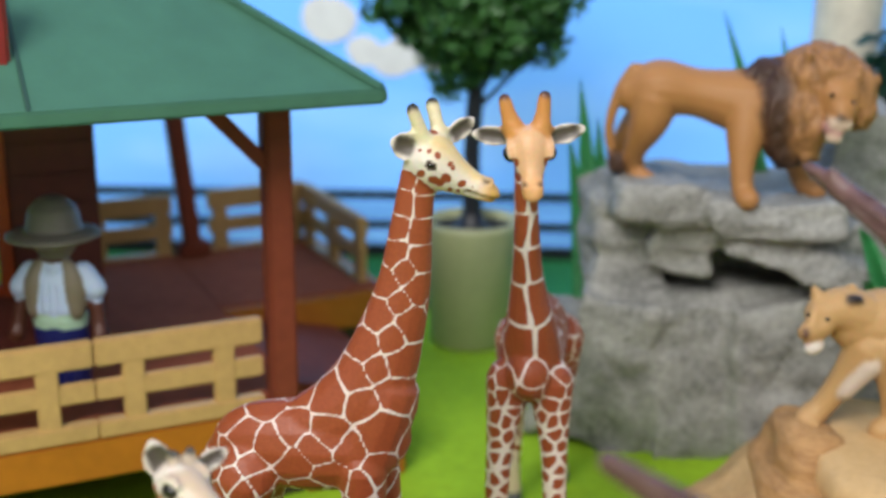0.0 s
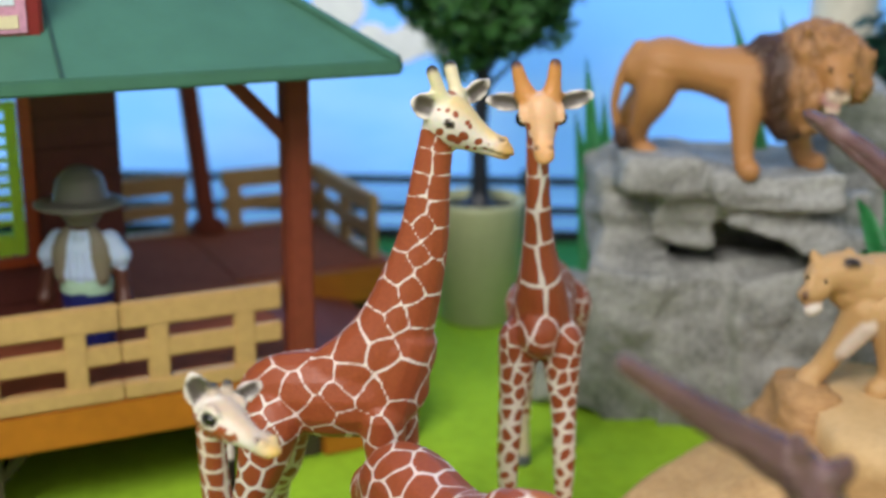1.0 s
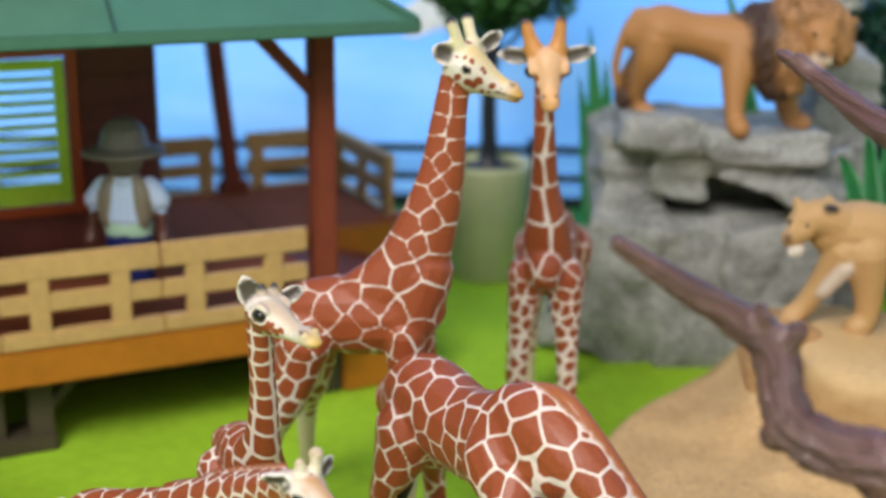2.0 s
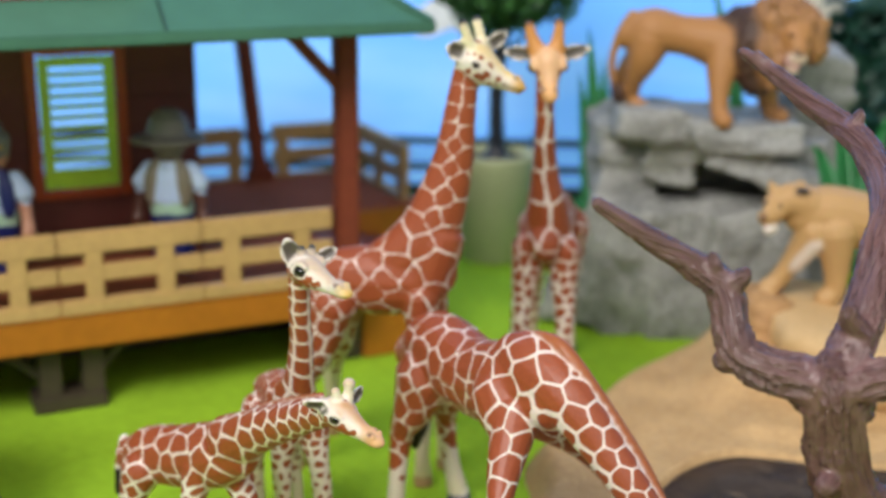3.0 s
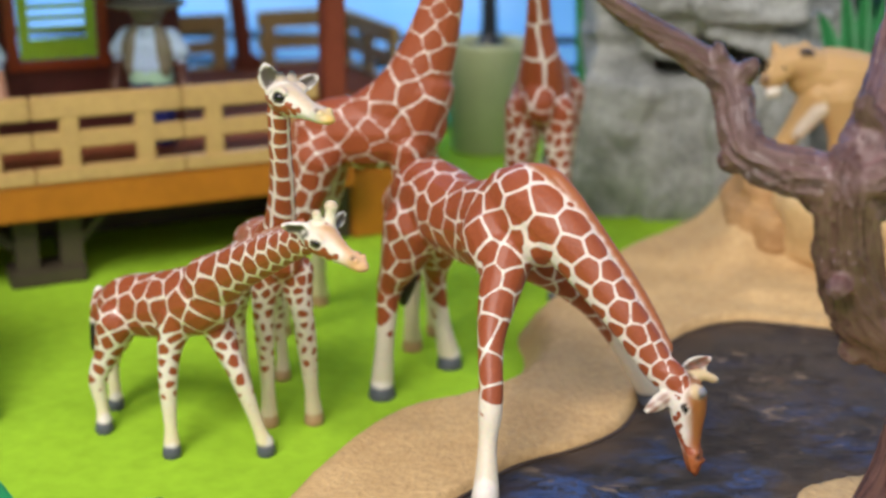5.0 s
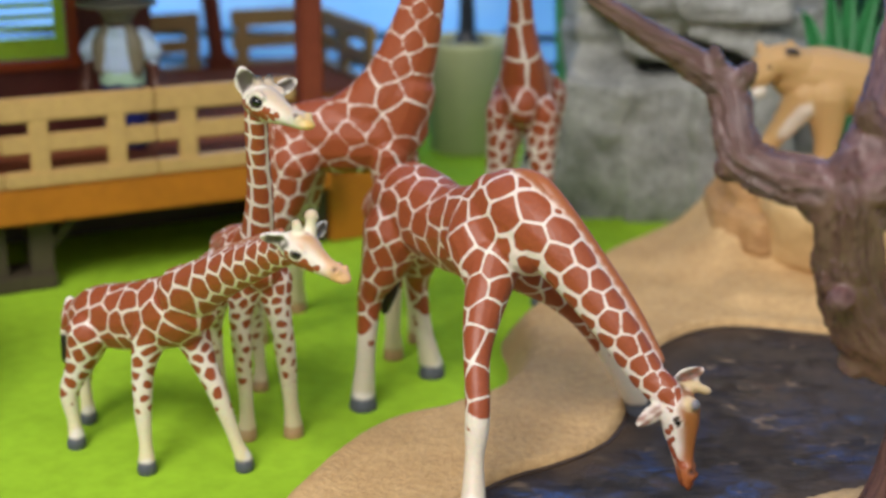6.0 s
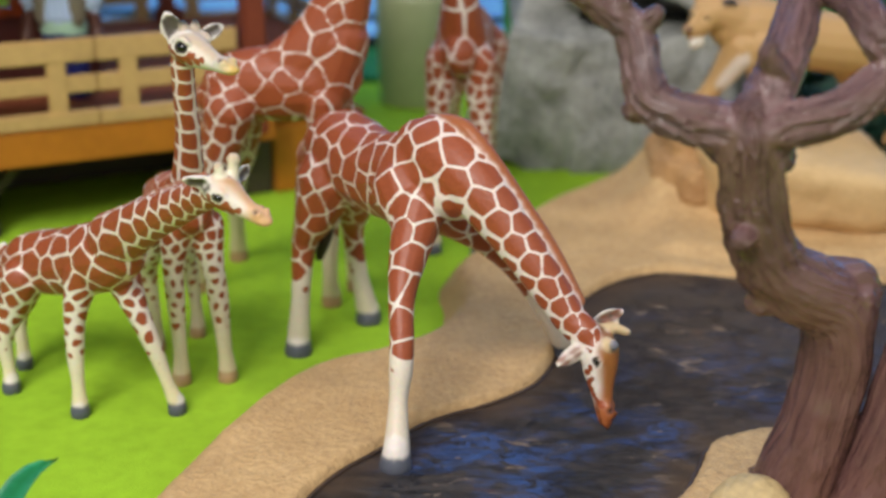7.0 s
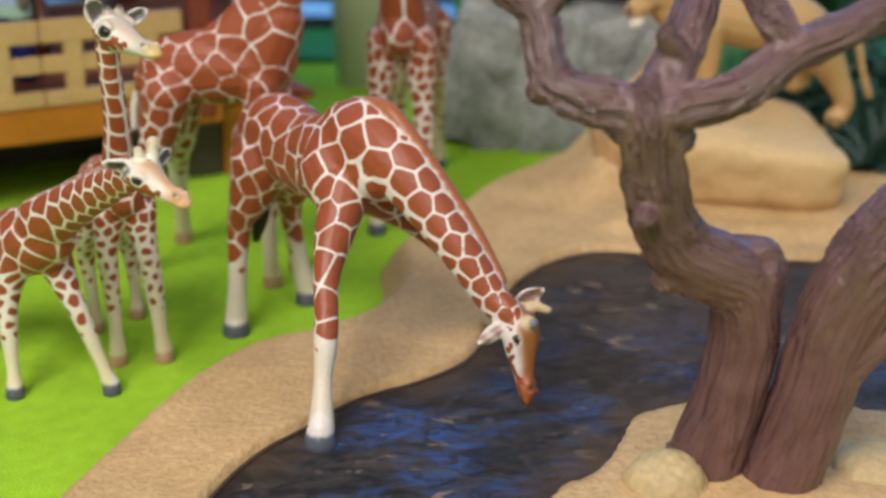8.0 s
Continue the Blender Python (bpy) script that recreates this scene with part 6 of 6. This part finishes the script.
dead_tree("dead_tree", "leafless brown moulded plastic tree beside the pond", [[
    ("trunk", [
        [(10.9, 14.9, 0.5, 1.2), (11.1, 14.45, 1.4, 0.98), (11.5, 13.95, 4.0, 0.85), (11.6, 13.7, 5.7, 0.84), (11.25, 13.4, 6.8, 0.86), (10.3, 13.0, 7.4, 0.84), (9.5, 12.7, 8.1, 0.78), (9.0, 12.35, 9.3, 0.68), (8.8, 12.2, 10.6, 0.7), (8.7, 12.2, 11.2, 0.66)],
        [(10.9, 13.3, 7.05, 0.72), (11.55, 13.4, 7.0, 0.66)],
        [(11.2, 13.2, 7.5, 0.34), (11.85, 13.4, 7.45, 0.34), (11.95, 13.5, 6.6, 0.42), (11.9, 13.6, 5.6, 0.5)],
        [(11.2, 13.9, 7.45, 0.34), (11.85, 13.9, 7.4, 0.34)],
        [(9.9, 12.9, 7.3, 0.55), (9.45, 12.8, 7.05, 0.35)],
        [(9.3, 12.3, 10.6, 0.45), (8.3, 12.3, 10.8, 0.45)],
        [(8.75, 11.75, 9.0, 0.26), (8.62, 11.55, 8.95, 0.24)],
        [(10.2, 14.9, 0.8, 0.6), (9.9, 14.6, 0.9, 0.5)],
    ]),
    ("branch", [
        [(8.8, 12.2, 11.05, 0.66), (7.9, 12.4, 11.25, 0.56), (7.35, 12.5, 11.36, 0.5), (6.75, 12.75, 11.6, 0.5), (6.5, 12.95, 12.05, 0.46), (6.4, 13.2, 12.6, 0.45), (6.2, 13.4, 13.1, 0.43), (5.7, 13.5, 13.42, 0.36), (5.2, 13.5, 13.75, 0.3), (4.15, 13.45, 14.38, 0.24), (3.28, 13.4, 14.96, 0.17)],
        [(6.7, 12.8, 11.5, 0.42), (6.38, 12.85, 11.42, 0.3)],
        [(6.15, 13.4, 13.2, 0.3), (6.04, 13.3, 13.6, 0.2), (6.0, 13.3, 13.78, 0.13)],
        [(6.3, 13.3, 13.0, 0.34), (6.6, 13.2, 13.25, 0.26), (6.72, 13.15, 13.4, 0.2)],
    ]),
    ("branch", [
        [(8.8, 12.2, 11.2, 0.58), (9.3, 12.8, 12.2, 0.5), (9.75, 13.7, 13.1, 0.47), (10.1, 14.5, 13.85, 0.45), (10.4, 15.4, 14.5, 0.42), (10.5, 16.7, 15.1, 0.4), (10.15, 18.2, 15.75, 0.37), (9.36, 19.8, 16.3, 0.31), (8.45, 21.0, 16.98, 0.24), (7.65, 21.75, 17.48, 0.15)],
        [(10.1, 18.3, 15.9, 0.24), (10.25, 18.3, 16.3, 0.17)],
        [(8.35, 21.1, 17.1, 0.18), (8.0, 21.35, 17.45, 0.13)],
        [(9.3, 12.5, 12.3, 0.3), (9.0, 12.4, 12.7, 0.24), (9.0, 12.35, 12.9, 0.17)],
        [(11.6, 12.3, 12.5, 0.38), (11.2, 12.6, 13.2, 0.38), (10.9, 13.4, 13.7, 0.35), (10.2, 14.4, 13.9, 0.33)],
    ]),
    ("branch", [
        [(8.7, 12.1, 11.0, 0.55), (9.5, 12.0, 11.35, 0.48), (10.6, 12.0, 11.7, 0.47), (11.6, 12.3, 12.4, 0.45), (12.8, 12.6, 12.9, 0.43), (14.2, 13.2, 13.6, 0.42), (15.6, 13.8, 15.0, 0.36)],
    ]),
], [
    ("trunk", [
        [(12.85, 14.35, 0.5, 1.15), (13.0, 13.95, 1.6, 1.0), (13.35, 13.55, 3.8, 0.98), (13.65, 13.2, 6.0, 1.02), (14.35, 12.9, 7.8, 1.05), (15.5, 12.9, 9.0, 1.0), (16.8, 13.0, 10.4, 0.9), (18.0, 13.4, 12.4, 0.7)],
        [(13.8, 13.1, 5.0, 0.7), (14.6, 13.0, 5.75, 0.55), (15.7, 13.2, 6.25, 0.5), (17.0, 13.6, 6.7, 0.45)],
    ]),
]])


def stone(name, label, c, r, squash, seed):
    me = sculpt([ball(c, r, squash, 20)], 0.1, 3)
    co, nr = coords(me), normals(me)
    d = np.empty(len(co))
    for k, p in enumerate(co):
        near = noise.voronoi(Vector(p) * 1.25 + noise.noise_vector(Vector(p) * 1.5) * 0.25 + Vector((seed, 0, 0)))[0]
        d[k] = -0.07 * max(0.0, 1 - (near[1] - near[0]) / 0.12) + 0.04 * noise.fractal(Vector(p) * 1.2, 0.9, 2.0, 4)
    put(me, co + nr * d[:, None])
    return finish(name, me, "stone", label, "stone", group="stones at the tree")


stone("stone", "rounded cream moulded stone at the dead tree's foot", (9.95, 13.5, 1.1), 1.12, (1, 0.9, 0.92), 1)
stone("stone", "rounded cream moulded stone beside the second trunk", (15.6, 14.6, 0.9), 1.3, (1.2, 0.9, 0.7), 2)
stone("stone", "large rounded sand-coloured stone beyond the trunk", (17.6, 15.2, 0.9), 1.5, (1.2, 1.0, 0.7), 3)


# ---- plants ----
def blade(root, tip, w, bend, seed):
    rng = random.Random(seed)
    bm = bmesh.new()
    root, tip = Vector(root), Vector(tip)
    side = (tip - root).cross(Vector((0.2, 1, 0.1))).normalized()
    rows = []
    for k in range(9):
        t = k / 8
        c = root.lerp(tip, t) + Vector(bend) * (t * (1 - t) * 4)
        ww = w * (math.sin(math.pi * min(1, 0.25 + 0.75 * t)) ** 0.8 + 0.02)
        rows.append((bm.verts.new(c - side * ww), bm.verts.new(c + Vector((0, 0.12 * w * 3, 0))), bm.verts.new(c + side * ww)))
    for a, b in zip(rows, rows[1:]):
        bm.faces.new((a[0], a[1], b[1], b[0]))
        bm.faces.new((a[1], a[2], b[2], b[1]))
    bmesh.ops.solidify(bm, geom=list(bm.faces), thickness=0.05)
    return bm


def plant(name, label, foot, tips, w, material="grass", bend=(0, 0, 0.6)):
    ob = thing(name, label, "toy plant", "plants", at=foot)
    for k, tip in enumerate(tips):
        part("leaf", blade((foot[0] + 0.25 * (tip[0] - foot[0]) * 0.3, foot[1], foot[2]), tip, w, bend, k), material, ob, smooth=True)
    return ob


plant("grass_tuft", "tuft of tall green plastic grass blades behind the rock", (5.2, 51.0, 0.0), [(4.4, 51, 15.0), (4.0, 51.2, 12.6), (5.2, 51, 13.4), (5.9, 51.3, 12.2), (6.4, 51, 12.4)], 0.55, bend=(0.3, 0, 0))
plant("grass_tuft", "tuft of green plastic grass behind the lion", (12.7, 52.8, 0.0), [(10.5, 52.8, 17.7), (13.0, 53, 17.0)], 0.45, bend=(1.2, 0, 0))
plant("leafy_plant", "green plastic plant with long pointed leaves by the rock", (17.0, 44.5, 4.2), [(14.6, 43.8, 10.6), (15.6, 43.5, 11.6), (16.6, 43.6, 12.2), (17.8, 43.6, 12.0), (19.0, 43.8, 11.2), (20.0, 44.0, 9.6), (14.8, 43.4, 8.6), (18.4, 43.2, 9.6)], 0.42, bend=(0, 0, 1.0))
plant("low_plant", "dark green low plastic plant beside the sand mound", (22.4, 39.0, 0.3), [(19.9, 38.4, 2.6), (20.3, 38.0, 1.6), (20.4, 38.8, 3.9), (21.6, 37.4, 2.2), (23.0, 37.6, 3.6), (21.6, 38.6, 4.8), (22.6, 38.8, 5.2), (19.6, 38.9, 3.3)], 0.75, "darkleaf", (0, 0, 0.6))
plant("near_plant", "blue-green plastic leaf plant at the felt's near edge", (-8.6, 10.6, 0.0), [(-10.9, 12.0, 3.55), (-6.0, 10.4, 3.9), (-9.6, 10.8, 2.6), (-7.4, 10.2, 2.6)], 0.3, "teal", (0, 0, 0.9))
bush = thing("dark_bush", "dense dark green artificial bush behind the rocks", "bush", at=(22, 60, 0))
part("foliage", leaves(5200, (23.5, 60, 9.0), (6.5, 4.0, 10.5), 0.75, 9), "darkleaf", bush)
part("stem", tube_bm([(23.5, 60, 0, 0.5), (23.3, 60, 5, 0.4), (23.6, 60, 10, 0.2)], 8), "black", bush)
low_bush = thing("dark_bush", "low dense dark green artificial bush beside the boulder", "bush", at=(22.5, 48, 0))
part("foliage", leaves(3000, (22.8, 48.0, 2.6), (4.2, 3.0, 3.4), 0.7, 14), "darkleaf", low_bush)
part("stem", tube_bm([(22.8, 48, 0, 0.4), (22.7, 48, 2.5, 0.2)], 8), "black", low_bush)
stump = thing("pale_stump", "pale bleached upright stump in front of the sky", "stump", at=(18.6, 66, 0))
part("stem", tube_bm([(18.8, 66, 0.4, 2.3), (18.7, 66, 8, 2.0), (18.9, 66, 15, 1.8), (19.1, 66, 22, 1.9), (19.4, 66, 26, 2.1)], 14), "pale", stump, smooth=True)

# ---- the elephant figure at the felt's far left ----
el = sculpt([loft(q, 14, 5)[:2] for q in (
    [(-15.5, 21.5, 0.45, 0.74), (-15.75, 21.6, 1.2, 0.68), (-16.3, 21.8, 2.4, 0.68), (-17.2, 22.1, 4.4, 0.85), (-18.0, 22.4, 6.0, 1.1)],
    [(-18.0, 20.6, 0.5, 0.72), (-18.0, 20.8, 2.0, 0.62), (-18.2, 21.4, 4.5, 0.9)],
    [(-21.0, 23.5, 0.5, 0.75), (-21.0, 23.5, 2.2, 0.65), (-20.5, 23.4, 4.6, 1.1)],
    [(-21.6, 22.2, 0.5, 0.75), (-21.6, 22.2, 2.2, 0.65), (-21.0, 22.6, 4.6, 1.1)],
    [(-17.6, 21.9, 6.0, 1.4), (-18.7, 22.4, 6.6, 2.2), (-20.4, 23.0, 6.4, 2.1), (-21.6, 23.2, 5.8, 1.4)],
)], 0.14, 5)
finish("elephant_figure", el, "grey", "dark grey elephant figure standing on the green felt", "elephant figure", extras=[(ball((-15.5 + 0.72 * math.sin(k), 21.5 - 0.72 * math.cos(k), 0.25), 0.2, (1, 1, 1.1), 10), "nail") for k in (-0.5, 0.15, 0.8)])
